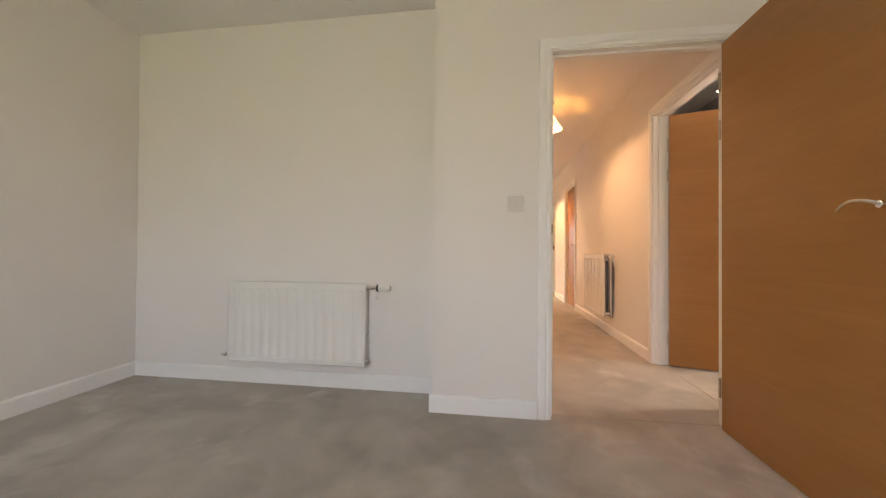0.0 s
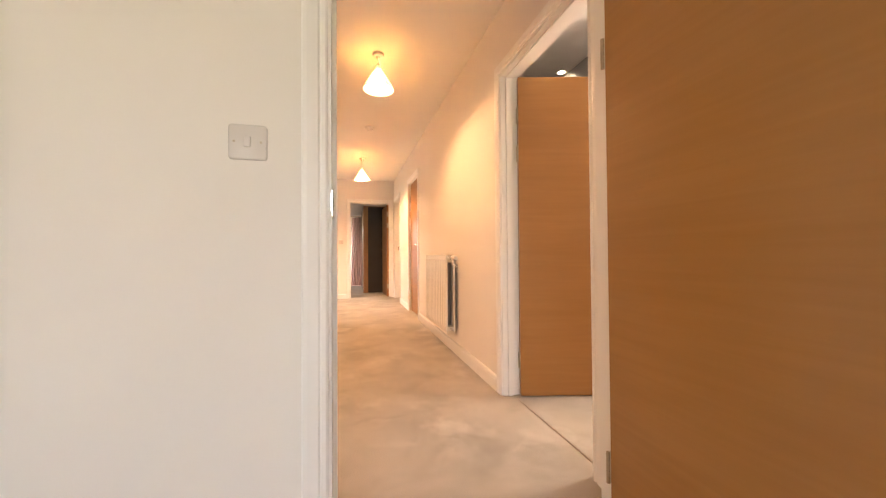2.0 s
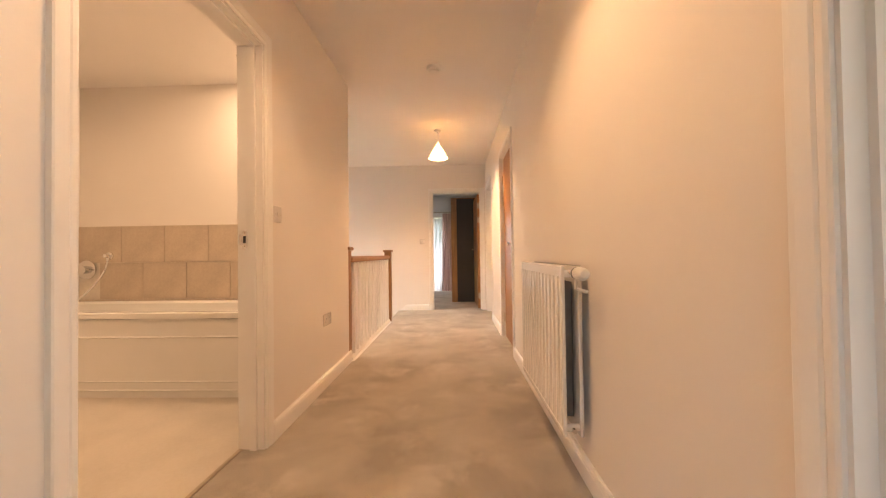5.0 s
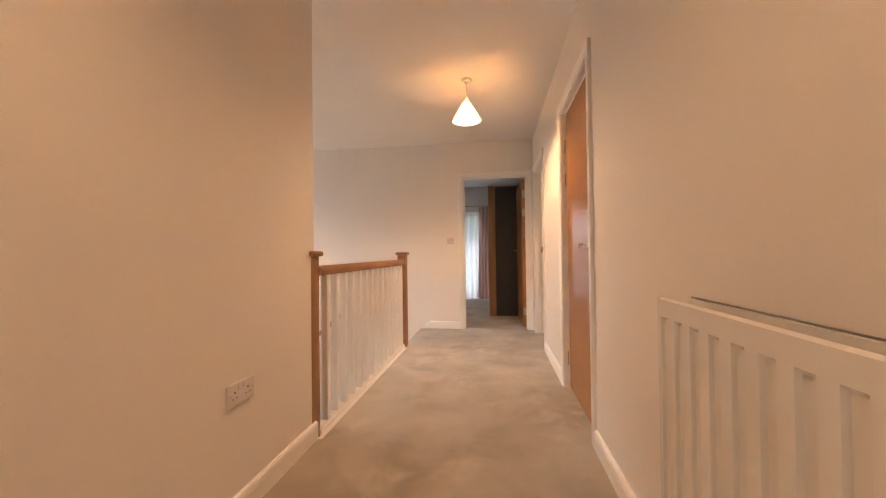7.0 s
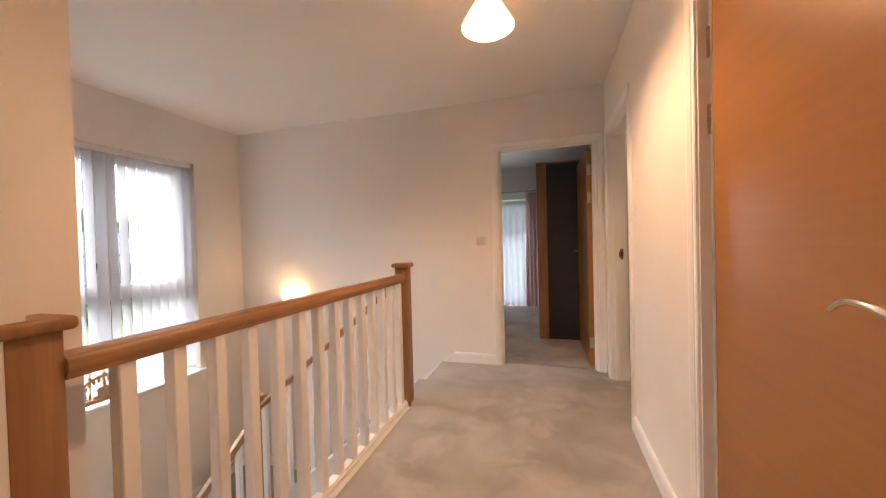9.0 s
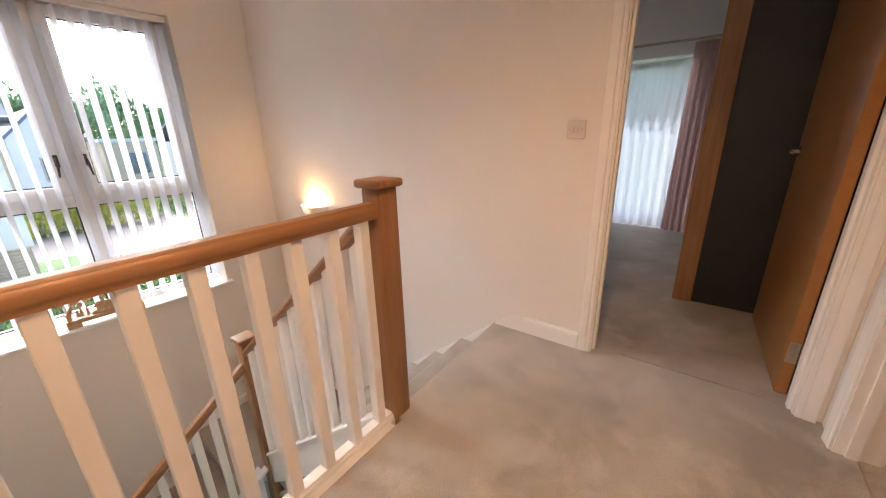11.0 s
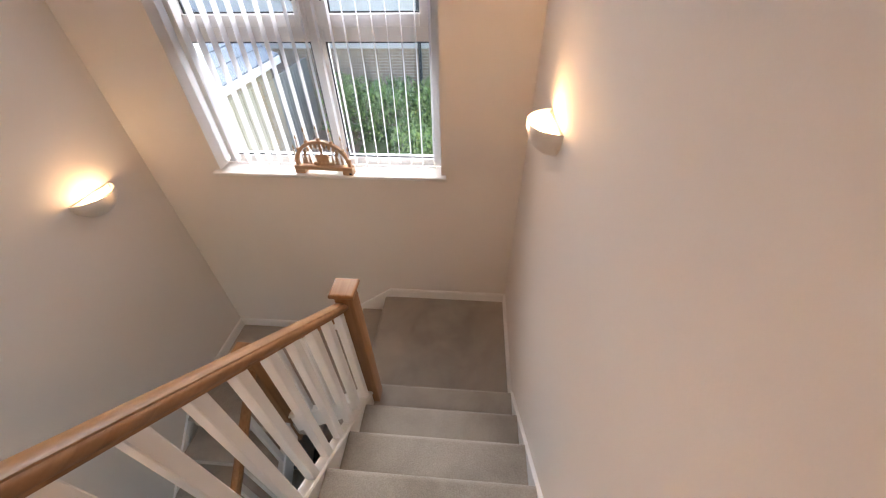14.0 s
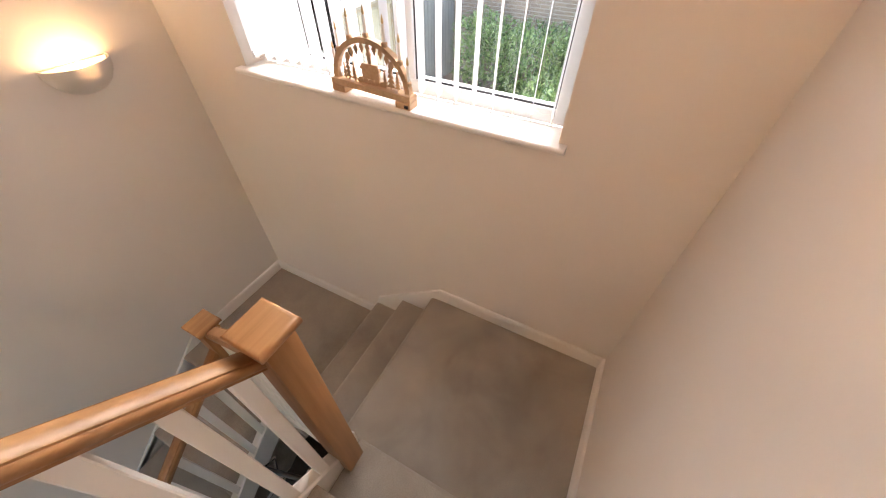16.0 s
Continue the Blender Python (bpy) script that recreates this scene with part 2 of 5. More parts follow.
VINYL = mat("pale_vinyl_floor", (0.64, 0.58, 0.50), 0.45, var=0.06, scale=4, fine=0.1)
ACRYL = mat("white_acrylic", (0.84, 0.83, 0.80), 0.15, var=0.01, scale=5)
CHAR = mat("charcoal_panel", (0.018, 0.017, 0.017), 0.45, var=0.08, scale=7)
GREYP = mat("grey_fascia", (0.30, 0.29, 0.28), 0.5, var=0.05, scale=7)
CURTAIN = cloth_mat("rose_curtain", (0.64, 0.45, 0.40), 0.0, 0.28)
NET = cloth_mat("white_net", (0.84, 0.84, 0.88), 0.05, 0.30)
BLIND = cloth_mat("white_blind_cloth", (0.74, 0.75, 0.79), 0.05, 0.32)
SHADE = cloth_mat("cream_lampshade", (0.90, 0.80, 0.61), 0.0, 0.72)
GLASS = glass_mat()
UPVC = mat("white_upvc", (0.84, 0.84, 0.84), 0.25, var=0.012, scale=4)
SEAL = mat("dark_window_seal", (0.03, 0.03, 0.035), 0.6, var=0.1, scale=20)
CERAMIC = mat("white_ceramic", (0.82, 0.77, 0.70), 0.35, var=0.02, scale=8)
BULB = mat("lit_bulb", (1.0, 0.80, 0.50), 0.4, var=0, emit=3.5)
DOWN = mat("lit_downlight", (1.0, 0.86, 0.62), 0.4, var=0, emit=3.0)
RENDER = mat("white_render", (0.55, 0.56, 0.575), 0.9, var=0.03, scale=1.5, bump=0.1, bscale=60)
BRICK = brick_mat("buff_brick", (0.46, 0.36, 0.24), (0.38, 0.29, 0.2), (0.45, 0.42, 0.37))
RBRICK = brick_mat("brown_brick", (0.33, 0.25, 0.19), (0.26, 0.2, 0.16), (0.4, 0.38, 0.34))
SLATE = mat("grey_slate", (0.115, 0.135, 0.17), 0.85, var=0.25, scale=9, stretch=(1, 1, 3))
SOLAR = mat("solar_glass", (0.02, 0.028, 0.06), 0.5, var=0.1, scale=3)
DGLASS = mat("far_window_glass", (0.10, 0.13, 0.16), 0.08, var=0.3, scale=2)
LEAD = mat("dark_pipe", (0.03, 0.035, 0.045), 0.4, var=0.1, scale=10)
CREAM = mat("cream_painted_boards", (0.60, 0.53, 0.40), 0.5, var=0.05, scale=4)
GRASS = mat("mown_grass", (0.09, 0.135, 0.04), 0.9, var=0.3, scale=3, fine=0.5, bump=0.4, bscale=80)
GRAVEL = mat("pale_block_paving", (0.20, 0.155, 0.13), 0.9, var=0.15, scale=4, fine=0.4, bump=0.2, bscale=60)
LEAFA = leaf_mat("hedge_leaf", (0.05, 0.10, 0.03), (0.32, 0.44, 0.16))
LEAFB = leaf_mat("tree_leaf", (0.09, 0.16, 0.07), (0.22, 0.32, 0.15))
LEAFY = leaf_mat("yellow_shrub_leaf", (0.16, 0.24, 0.03), (0.55, 0.46, 0.05))
BARK = mat("bark", (0.11, 0.08, 0.06), 0.9, var=0.3, scale=12, bump=0.5, bscale=30)
MESHBAG = mat("black_woven_bag", (0.012, 0.013, 0.016), 0.55, var=0.4, scale=60, bump=0.8, bscale=90)


# ---- building helpers ----
def box(bm, x0, x1, y0, y1, z0, z1, bevel=0.0):
    v = [bm.verts.new(p) for p in ((x0, y0, z0), (x1, y0, z0), (x1, y1, z0), (x0, y1, z0), (x0, y0, z1), (x1, y0, z1), (x1, y1, z1), (x0, y1, z1))]
    f = [bm.faces.new([v[i] for i in q]) for q in ((3, 2, 1, 0), (4, 5, 6, 7), (0, 1, 5, 4), (1, 2, 6, 5), (2, 3, 7, 6), (3, 0, 4, 7))]
    if bevel:
        es = list({e for q in f for e in q.edges})
        bmesh.ops.bevel(bm, geom=es, offset=bevel, segments=2, profile=0.5, affect="EDGES")


def boxed(*args, **kw):
    bm = bmesh.new()
    box(bm, *args, **kw)
    return bm


def prism(bm, pts, a, b):
    """A closed outline swept from frame a to frame b; each frame maps (u, v) to a place."""
    n = len(pts)
    va, vb = [bm.verts.new(a(*p)) for p in pts], [bm.verts.new(b(*p)) for p in pts]
    for i in range(n):
        bm.faces.new((va[i], va[(i + 1) % n], vb[(i + 1) % n], vb[i]))
    bm.faces.new(va[::-1])
    bm.faces.new(vb)


def tube(bm, pts, r, n=10, flat=1.0):
    """A round bar along a list of places; r is one radius or one for each place."""
    pts = [Vector(p) for p in pts]
    rs = r if isinstance(r, (list, tuple)) else [r] * len(pts)
    rings = []
    for i, p in enumerate(pts):
        d = (pts[min(i + 1, len(pts) - 1)] - pts[max(i - 1, 0)]).normalized()
        up = Vector((0, 0, 1)) if abs(d.z) < 0.95 else Vector((1, 0, 0))
        s = d.cross(up).normalized()
        u = s.cross(d)
        rings.append([bm.verts.new(p + (s * math.cos(k * math.tau / n) + u * math.sin(k * math.tau / n) * flat) * rs[i]) for k in range(n)])
    for a, b in zip(rings, rings[1:]):
        for k in range(n):
            bm.faces.new((a[k], a[(k + 1) % n], b[(k + 1) % n], b[k]))
    bm.faces.new(rings[0][::-1])
    bm.faces.new(rings[-1])


def lathe(bm, prof, m=Matrix(), n=28, a0=0.0, a1=math.tau):
    """Turn (radius, height) pairs about the local z axis."""
    full = abs(a1 - a0 - math.tau) < 1e-6
    k = n if full else n + 1
    rows = [[bm.verts.new(m @ Vector((r * math.cos(a0 + (a1 - a0) * i / n), r * math.sin(a0 + (a1 - a0) * i / n), z))) for i in range(k)] for r, z in prof]
    for a, b in zip(rows, rows[1:]):
        for i in range(n):
            bm.faces.new((a[i], a[(i + 1) % k], b[(i + 1) % k], b[i]))


def finish(bm, name, material, smooth=False):
    bmesh.ops.remove_doubles(bm, verts=bm.verts, dist=1e-5)
    bmesh.ops.recalc_face_normals(bm, faces=bm.faces)
    me = bpy.data.meshes.new(name)
    bm.to_mesh(me)
    bm.free()
    me.materials.append(material)
    if smooth:
        me.polygons.foreach_set("use_smooth", [True] * len(me.polygons))
        me.set_sharp_from_angle(angle=radians(38))
    return me


def part(name, bm, material, parent, label="", smooth=False, m=None):
    ob = new(name, finish(bm, name, material, smooth))
    ob.parent = parent
    if m is not None:
        ob.matrix_local = m
    if label:
        ob["label"] = label
    return ob


def thing(name, label, category, group="", kind="", m=Matrix()):
    ob = new(name)
    ob.empty_display_size = 0.1
    ob.matrix_world = m
    return tagged(ob, label, category, group, kind)


def solid(name, bm, material, label, category, group="", kind="", smooth=False, m=None):
    ob = new(name, finish(bm, name, material, smooth))
    if m is not None:
        ob.matrix_world = m
    return tagged(ob, label, category, group, kind)


def structure(name, bm, material, label, category, smooth=False):
    return solid(name, bm, material, label, category, "", "structure", smooth)


def wall(name, a0, a1, b0, b1, z0, z1, along, holes=(), label="cream painted plaster wall", material=None):
    """A wall from a0 to a1 along x or y, b0 to b1 thick, with openings (from, to, bottom, top) through it."""
    A = sorted({a0, a1, *[h[0] for h in holes], *[h[1] for h in holes]})
    Z = sorted({z0, z1, *[h[2] for h in holes], *[h[3] for h in holes]})
    full = lambda i, j: 0 <= i < len(A) - 1 and 0 <= j < len(Z) - 1 and not any(
        h[0] - 1e-6 <= A[i] and A[i + 1] <= h[1] + 1e-6 and h[2] - 1e-6 <= Z[j] and Z[j + 1] <= h[3] + 1e-6 for h in holes)
    bm = bmesh.new()
    P = (lambda a, b, z: (a, b, z)) if along == "x" else (lambda a, b, z: (b, a, z))
    q = lambda *ps: bm.faces.new([bm.verts.new(P(*p)) for p in ps])
    for i in range(len(A) - 1):
        for j in range(len(Z) - 1):
            if not full(i, j):
                continue
            x0, x1, u, w = A[i], A[i + 1], Z[j], Z[j + 1]
            q((x0, b0, u), (x1, b0, u), (x1, b0, w), (x0, b0, w))
            q((x0, b1, u), (x1, b1, u), (x1, b1, w), (x0, b1, w))
            if not full(i - 1, j):
                q((x0, b0, u), (x0, b1, u), (x0, b1, w), (x0, b0, w))
            if not full(i + 1, j):
                q((x1, b0, u), (x1, b1, u), (x1, b1, w), (x1, b0, w))
            if not full(i, j - 1):
                q((x0, b0, u), (x1, b0, u), (x1, b1, u), (x0, b1, u))
            if not full(i, j + 1):
                q((x0, b0, w), (x1, b0, w), (x1, b1, w), (x0, b1, w))
    return structure(name, bm, material or WALL, label, "wall")


SKIRT = [(0, 0), (0.018, 0), (0.018, 0.072), (0.0165, 0.074), (0.0165, 0.077), (0.018, 0.079), (0.016, 0.088), (0.010, 0.096), (0, 0.098)]


def skirting(p, q, normal, z=0.0):
    """A skirting board between two places on a wall whose face looks along normal."""
    bm = bmesh.new()
    n = Vector((*normal, 0))
    fr = lambda o: (lambda u, v: Vector((*o, z)) + n * u + Vector((0, 0, v)))
    prism(bm, SKIRT, fr(p), fr(q))
    return structure("baseboard", bm, GLOSSW, "white gloss skirting board along the wall", "skirting board")


ARCH = [(0.006, 0), (0.006, 0.011), (0.012, 0.014), (0.022, 0.014), (0.026, 0.011), (0.031, 0.015), (0.056, 0.019), (0.066, 0.019), (0.070, 0.016), (0.070, 0)]


def door_frame(m, w, h, depth, label, stop=0.0, sides=(1, 1)):
    """A lined doorway. In the frame of m the opening spans x 0 to w and z 0 to h; the wall goes from y 0 back to y depth."""
    ob = thing("door_frame", label, "door frame", "", "structure", m)
    t = 0.028
    part("jamb", boxed(0, t, -0.003, depth + 0.003, 0, h), GLOSSW, ob)
    part("jamb", boxed(w - t, w, -0.003, depth + 0.003, 0, h), GLOSSW, ob)
    part("head", boxed(t, w - t, -0.003, depth + 0.003, h - t, h), GLOSSW, ob)
    s0, s1 = (0.03, 0.065) if stop > 0 else (depth - 0.065, depth - 0.03)
    part("door_stop", boxed(t, t + 0.012, s0, s1, 0, h - t), GLOSSW, ob)
    part("door_stop", boxed(w - t - 0.012, w - t, s0, s1, 0, h - t), GLOSSW, ob)
    part("door_stop", boxed(t + 0.012, w - t - 0.012, s0, s1, h - t - 0.012, h - t), GLOSSW, ob)
    for side in (0, 1):
        if not sides[side]:
            continue
        y = (lambda v: -v) if side == 0 else (lambda v: depth + v)
        i = t - 0.002
        for k in range(3):
            bm = bmesh.new()
            if k == 0:
                prism(bm, ARCH, lambda u, v: (i - u, y(v), 0), lambda u, v: (i - u, y(v), h - i + u))
            elif k == 1:
                prism(bm, ARCH, lambda u, v: (w - i + u, y(v), 0), lambda u, v: (w - i + u, y(v), h - i + u))
            else:
                prism(bm, ARCH, lambda u, v: (i - u, y(v), h - i + u), lambda u, v: (w - i + u, y(v), h - i + u))
            part("architrave", bm, GLOSSW, ob, "moulded white gloss architrave")
    return ob


def lever(bm, s, r=0.0085):
    """A curved lever that springs from its rose at the origin; s is the way it points along x, and it stands off along -y."""
    pts, rad = [], []
    for i in range(15):
        u = i / 14
        pts.append((s * (-0.004 + 0.128 * u), -0.050 - 0.008 * math.sin(u * math.pi), 0.004 + 0.016 * math.sin(u * math.pi * 0.9) - 0.014 * u ** 3))
        rad.append(r * (1.05 - 0.35 * u))
    tube(bm, pts, rad, 10, 0.8)


def handle_set(leaf, x, z, y_front, y_back, s):
    for y, f in ((y_front, 1), (y_back, -1)):
        if y is None:
            continue
        h = new("door_handle")
        h.parent = leaf
        h["label"] = "polished chrome lever handle on a round rose"
        h.matrix_local = pose(x, y, z) @ Matrix.Diagonal((1, f, 1, 1))
        bm = bmesh.new()
        lathe(bm, [(0.0, 0.0), (0.026, 0.0), (0.026, 0.006), (0.022, 0.009), (0.012, 0.010), (0.011, 0.046), (0.0, 0.05)], Matrix.Rotation(radians(90), 4, "X"))
        part("rose", bm, CHROME, h, "", True)
        bm = bmesh.new()
        lever(bm, s)
        part("lever", bm, CHROME, h, "", True)


def door(name, m, w, label, s=-1, h=2.0, hinge_z=(0.22, 1.55, 1.80), handles=(1, 1), flip=False, hz=1.04):
    """A flush oak leaf. Hinge edge at x 0 of m, free edge at x w; thickness from y 0 to 0.044, or to -0.044 when flipped."""
    ob = thing(name, label, "door", "", "structure", m)
    y0, y1 = (-0.044, 0.0) if flip else (0.0, 0.044)
    bm = boxed(0.003, w, y0, y1, 0.008, h, bevel=0.0015)
    leaf = part("door_leaf", bm, VENEER, ob)
    handle_set(ob, w - 0.062, hz, y0 if handles[0] else None, y1 if handles[1] else None, s)
    for z in hinge_z:
        bm = bmesh.new()
        box(bm, -0.0022, 0.0028, y0 + 0.004, y1 - 0.004, z - 0.05, z + 0.05)
        yk = -0.007 if not flip else 0.007
        for k in range(5):
            tube(bm, [(0, yk, z - 0.05 + k * 0.02 + 0.001), (0, yk, z - 0.05 + k * 0.02 + 0.019)], 0.006, 10)
        part("hinge", bm, STEEL, ob, "satin steel butt hinge", True)
    bm = bmesh.new()
    box(bm, w - 0.001, w + 0.002, (y0 + y1) / 2 - 0.012, (y0 + y1) / 2 + 0.012, hz - 0.03, hz + 0.03, 0.0008)
    box(bm, w, w + 0.010, (y0 + y1) / 2 - 0.006, (y0 + y1) / 2 + 0.006, hz - 0.012, hz + 0.012)
    part("latch_plate", bm, STEEL, ob, "steel latch plate on the door edge")
    return ob


def keep_plate(m, label="metal latch keep with a dark slot"):
    """A striking plate let into a jamb: it lies in the x-z plane of m."""
    ob = thing("latch_keep", label, "latch keep", "", "", m)
    ends = [(0.012 * math.cos(radians(a)), math.copysign(0.033, math.sin(radians(a))) + 0.012 * math.sin(radians(a))) for a in (*range(5, 180, 17), *range(185, 360, 17))]
    bm = bmesh.new()
    prism(bm, ends, lambda u, v: (u, -0.002, v), lambda u, v: (u, 0.003, v))
    part("plate", bm, CHROME, ob)
    part("slot", boxed(-0.006, 0.006, -0.0035, -0.0021, -0.018, 0.018), BLACK, ob)
    part("lip", boxed(-0.026, -0.0125, -0.003, 0.003, -0.026, 0.026, bevel=0.0015), CHROME, ob)
    for z in (-0.033, 0.033):
        bm = bmesh.new()
        lathe(bm, [(0.0, 0.0), (0.0035, 0.0), (0.0035, 0.001), (0.0, 0.001)], pose(0, -0.0021, z, 90), 10)
        part("screw", bm, STEEL, ob)
    return ob


def switch_plate(m, gangs=1, socket=False):
    """A moulded white accessory plate in the x-z plane of m, facing -y."""
    w = 0.0735 if socket else 0.043
    ob = thing("wall_socket" if socket else "light_switch", "white plastic double wall socket with two rocker switches" if socket else "white plastic light switch plate on the wall", "socket" if socket else "light switch", "", "", m)
    bm = bmesh.new()
    edge = lambda d: [((w - 0.008) * a + (0.008 - d) * math.cos(radians(t)), 0.035 * b + (0.008 - d) * math.sin(radians(t)))
                      for a, b, t0 in ((1, 1, 0), (-1, 1, 90), (-1, -1, 180), (1, -1, 270)) for t in range(t0, t0 + 91, 18)]
    rings = [[bm.verts.new((x, y, z)) for x, z in edge(d)] for d, y in ((0.0, 0.0), (0.0, -0.006), (0.001, -0.008), (0.003, -0.009))]
    for a, b in zip(rings, rings[1:]):
        for i in range(len(a)):
            bm.faces.new((a[i], a[(i + 1) % len(a)], b[(i + 1) % len(a)], b[i]))
    bm.faces.new(rings[-1])
    part("plate", bm, SWITCHP, ob, "white plastic plate with rounded corners", True)
    for x in ((-0.06, 0.06) if socket else (-0.030, 0.030)):
        bm = bmesh.new()
        lathe(bm, [(0.0, 0.0), (0.003, 0.0), (0.003, 0.001), (0.0, 0.001)], pose(x, -0.009, 0, 90), 10)
        part("screw", bm, STEEL, ob)
    if socket:
        for x in (-0.036, 0.036):
            part("rocker", boxed(x * 0.35 - 0.006, x * 0.35 + 0.006, -0.013, -0.009, 0.014, 0.034, bevel=0.001), SWITCHP, ob)
            for dx, dz, hh in ((0, 0.008, 0.008), (-0.011, -0.014, 0.004), (0.011, -0.014, 0.004)):
                part("pin_hole", boxed(x + dx - 0.003, x + dx + 0.003, -0.0096, -0.0088, dz - hh / 2, dz + hh / 2), BLACK, ob)
    else:
        for k in range(gangs):
            x = (k - (gangs - 1) / 2) * 0.017
            part("rocker", boxed(x - 0.0075, x + 0.0075, -0.0135, -0.009, -0.013, 0.013, bevel=0.002), SWITCHP, ob, "", True)
    return ob


# ---- the large structure ----
C = 2.50      # ceiling height
G = -2.925    # ground floor
RX, LX = 0.82, -0.680     # faces of the corridor's walls
FY = 6.765    # face of the far wall
WX = -3.15    # face of the window wall
SY = 3.84     # end of the corridor's west wall
SS = 3.99     # stairwell's other side wall
structure("ceiling", boxed(-3.45, 3.5, -4.0, 10.25, C, C + 0.2), CEIL, "white painted ceiling", "ceiling")
wall("wall_bedroom_door", -0.835, 1.30, 0.0, 0.10, -0.3, C, "x", [(-0.205, 0.745, -0.3, 2.045)])
wall("wall_bedroom_radiator", -3.2, -0.79, 0.262, 0.38, -0.3, C, "x")
wall("wall_bedroom_return", 0.10, 0.262, -0.835, -0.79, -0.3, C, "y")
wall("wall_bedroom_west", -4.0, 0.262, -3.2, -3.09, -0.3, C, "y")
wall("wall_bedroom_east", -4.0, 0.0, 1.30, 1.42, -0.3, C, "y")
wall("wall_bedroom_south", -3.2, 1.42, -4.12, -4.0, -0.3, C, "x", [(-2.3, -0.1, 0.85, 2.15)])
wall("wall_corridor_west", 0.10, SY, LX - 0.12, LX, -0.3, C, "y", [(0.37, 1.215, -0.3, 2.045), (1.475, 2.403, -0.3, 2.045)])
wall("wall_corridor_east", 0.10, FY, RX, RX + 0.12, -0.3, C, "y", [(0.245, 1.165, -0.3, 2.08), (3.965, 4.795, -0.3, 2.08), (5.80, 6.625, -0.3, 2.045)])
wall("wall_far", -3.45, 3.5, FY, FY + 0.12, G, C, "x", [(-0.125, 0.755, -0.29, 2.045)])
wall("wall_window", 3.73, FY, WX - 0.32, WX, -3.0, C, "y", [(4.56, 6.20, -0.09, 2.05)])
wall("wall_stair_south", WX, -0.795, SY - 0.12, SS, G, C, "x")
wall("wall_ground_south", LX - 0.12, 0.94, SY - 0.12, SY, G, -0.3, "x")
# opening added out of view, only to let the ground floor fill in
wall("wall_ground_east", SY, FY, RX, RX + 0.12, G, -0.3, "y", [(4.75, 5.75, G + 0.02, -0.8)])
wall("wall_bath_west", 0.38, SY - 0.12, -3.2, -3.09, -0.3, C, "y")
wall("wall_bath_south", -3.09, LX - 0.12, 1.26, 1.36, -0.3, C, "x")
wall("wall_room_east", 0.13, 6.765, 3.40, 3.5, -0.3, C, "y")
wall("wall_room_north", 0.94, 3.4, 3.3, 3.4, -0.3, C, "x")
wall("wall_room_south", 1.30, 3.5, 0.02, 0.13, -0.3, C, "x")
wall("wall_small_room_south", 0.94, 3.4, 5.3, 5.4, -0.3, C, "x")
wall("wall_small_room_north", 0.94, 2.6, 6.68, FY, -0.3, C, "x")
wall("wall_far_room_north", -2.6, 2.6, 10.02, 10.25, -0.3, C, "x", [(-1.62, 0.02, 0.02, 1.93)])
wall("wall_far_room_west", FY + 0.12, 10.02, -2.72, -2.6, -0.3, C, "y")
wall("wall_far_room_east", FY + 0.12, 10.02, 2.6, 2.72, -0.3, C, "y")


def slab(name, rects, z0, z1, material, label):
    bm = bmesh.new()
    for r in rects:
        box(bm, *r, z0, z1)
    return structure(name, bm, material, label, "floor")


CL = "beige cut-pile fitted carpet with brushed patches"
slab("floor_bedroom", [(-3.09, 1.30, -4.0, 0.062)], -0.28, 0.0, CARPET, CL)
slab("floor_bedroom_alcove", [(-3.09, -0.835, 0.0625, 0.262)], -0.28, 0.0, CARPET, CL)
slab("floor_corridor", [(LX, RX + 0.06, 0.068, SY)], -0.28, 0.0, CARPET, CL)
slab("floor_landing", [(-0.64, RX + 0.06, SY + 0.0005, 5.80)], -0.28, 0.0, CARPET, CL)
slab("floor_room", [(RX + 0.066, 3.4, 0.13, 3.3)], -0.28, 0.0, CARPET, CL)
slab("floor_small_room", [(RX + 0.066, 3.4, 5.4, 6.68)], -0.28, 0.0, CARPET, CL)
slab("floor_far_room", [(-2.6, 2.6, FY + 0.064, 10.02)], -0.28, 0.0, CARPET, CL)
slab("floor_bathroom", [(-3.09, LX - 0.118, 1.36, SY - 0.12)], -0.28, 0.0, VINYL, "pale beige smooth vinyl bathroom floor")
slab("floor_bath_threshold", [(LX - 0.1175, LX - 0.0005, 1.475, 2.403)], -0.28, -0.001, CARPET, CL)
slab("floor_ground", [(WX, RX, SY + 0.001, FY)], G - 0.15, G, CARPET, CL)
# landing with its rounded nosing at the head of the stair
bm = bmesh.new()
prof = [(0.88, 0.0), (-0.685, 0.0), (-0.700, -0.004), (-0.708, -0.014), (-0.708, -0.026), (-0.700, -0.034), (-0.680, -0.038), (-0.680, -0.28), (0.88, -0.28)]
prism(bm, prof, lambda u, v: (u, 5.8005, v), lambda u, v: (u, FY + 0.058, v))
structure("floor_stair_head", bm, CARPET, "beige carpeted landing edge above the stair", "floor", True)
for r in ((-0.177, 0.717, 0.062, 0.068), (-0.097, 0.727, FY + 0.058, FY + 0.064)):
    structure("threshold", boxed(r[0], r[1], r[2], r[3], -0.05, 0.0015), STEEL, "thin metal carpet bar in a doorway", "threshold")
for r in ((RX + 0.06, RX + 0.066, 0.273, 1.137), (RX + 0.06, RX + 0.066, 5.828, 6.597)):
    structure("threshold", boxed(r[0], r[1], r[2], r[3], -0.05, 0.0015), STEEL, "thin metal carpet bar in a doorway", "threshold")
structure("threshold", boxed(LX - 0.125, LX - 0.105, 1.503, 2.375, -0.02, 0.004, bevel=0.002), STEEL, "metal strip between carpet and vinyl", "threshold")

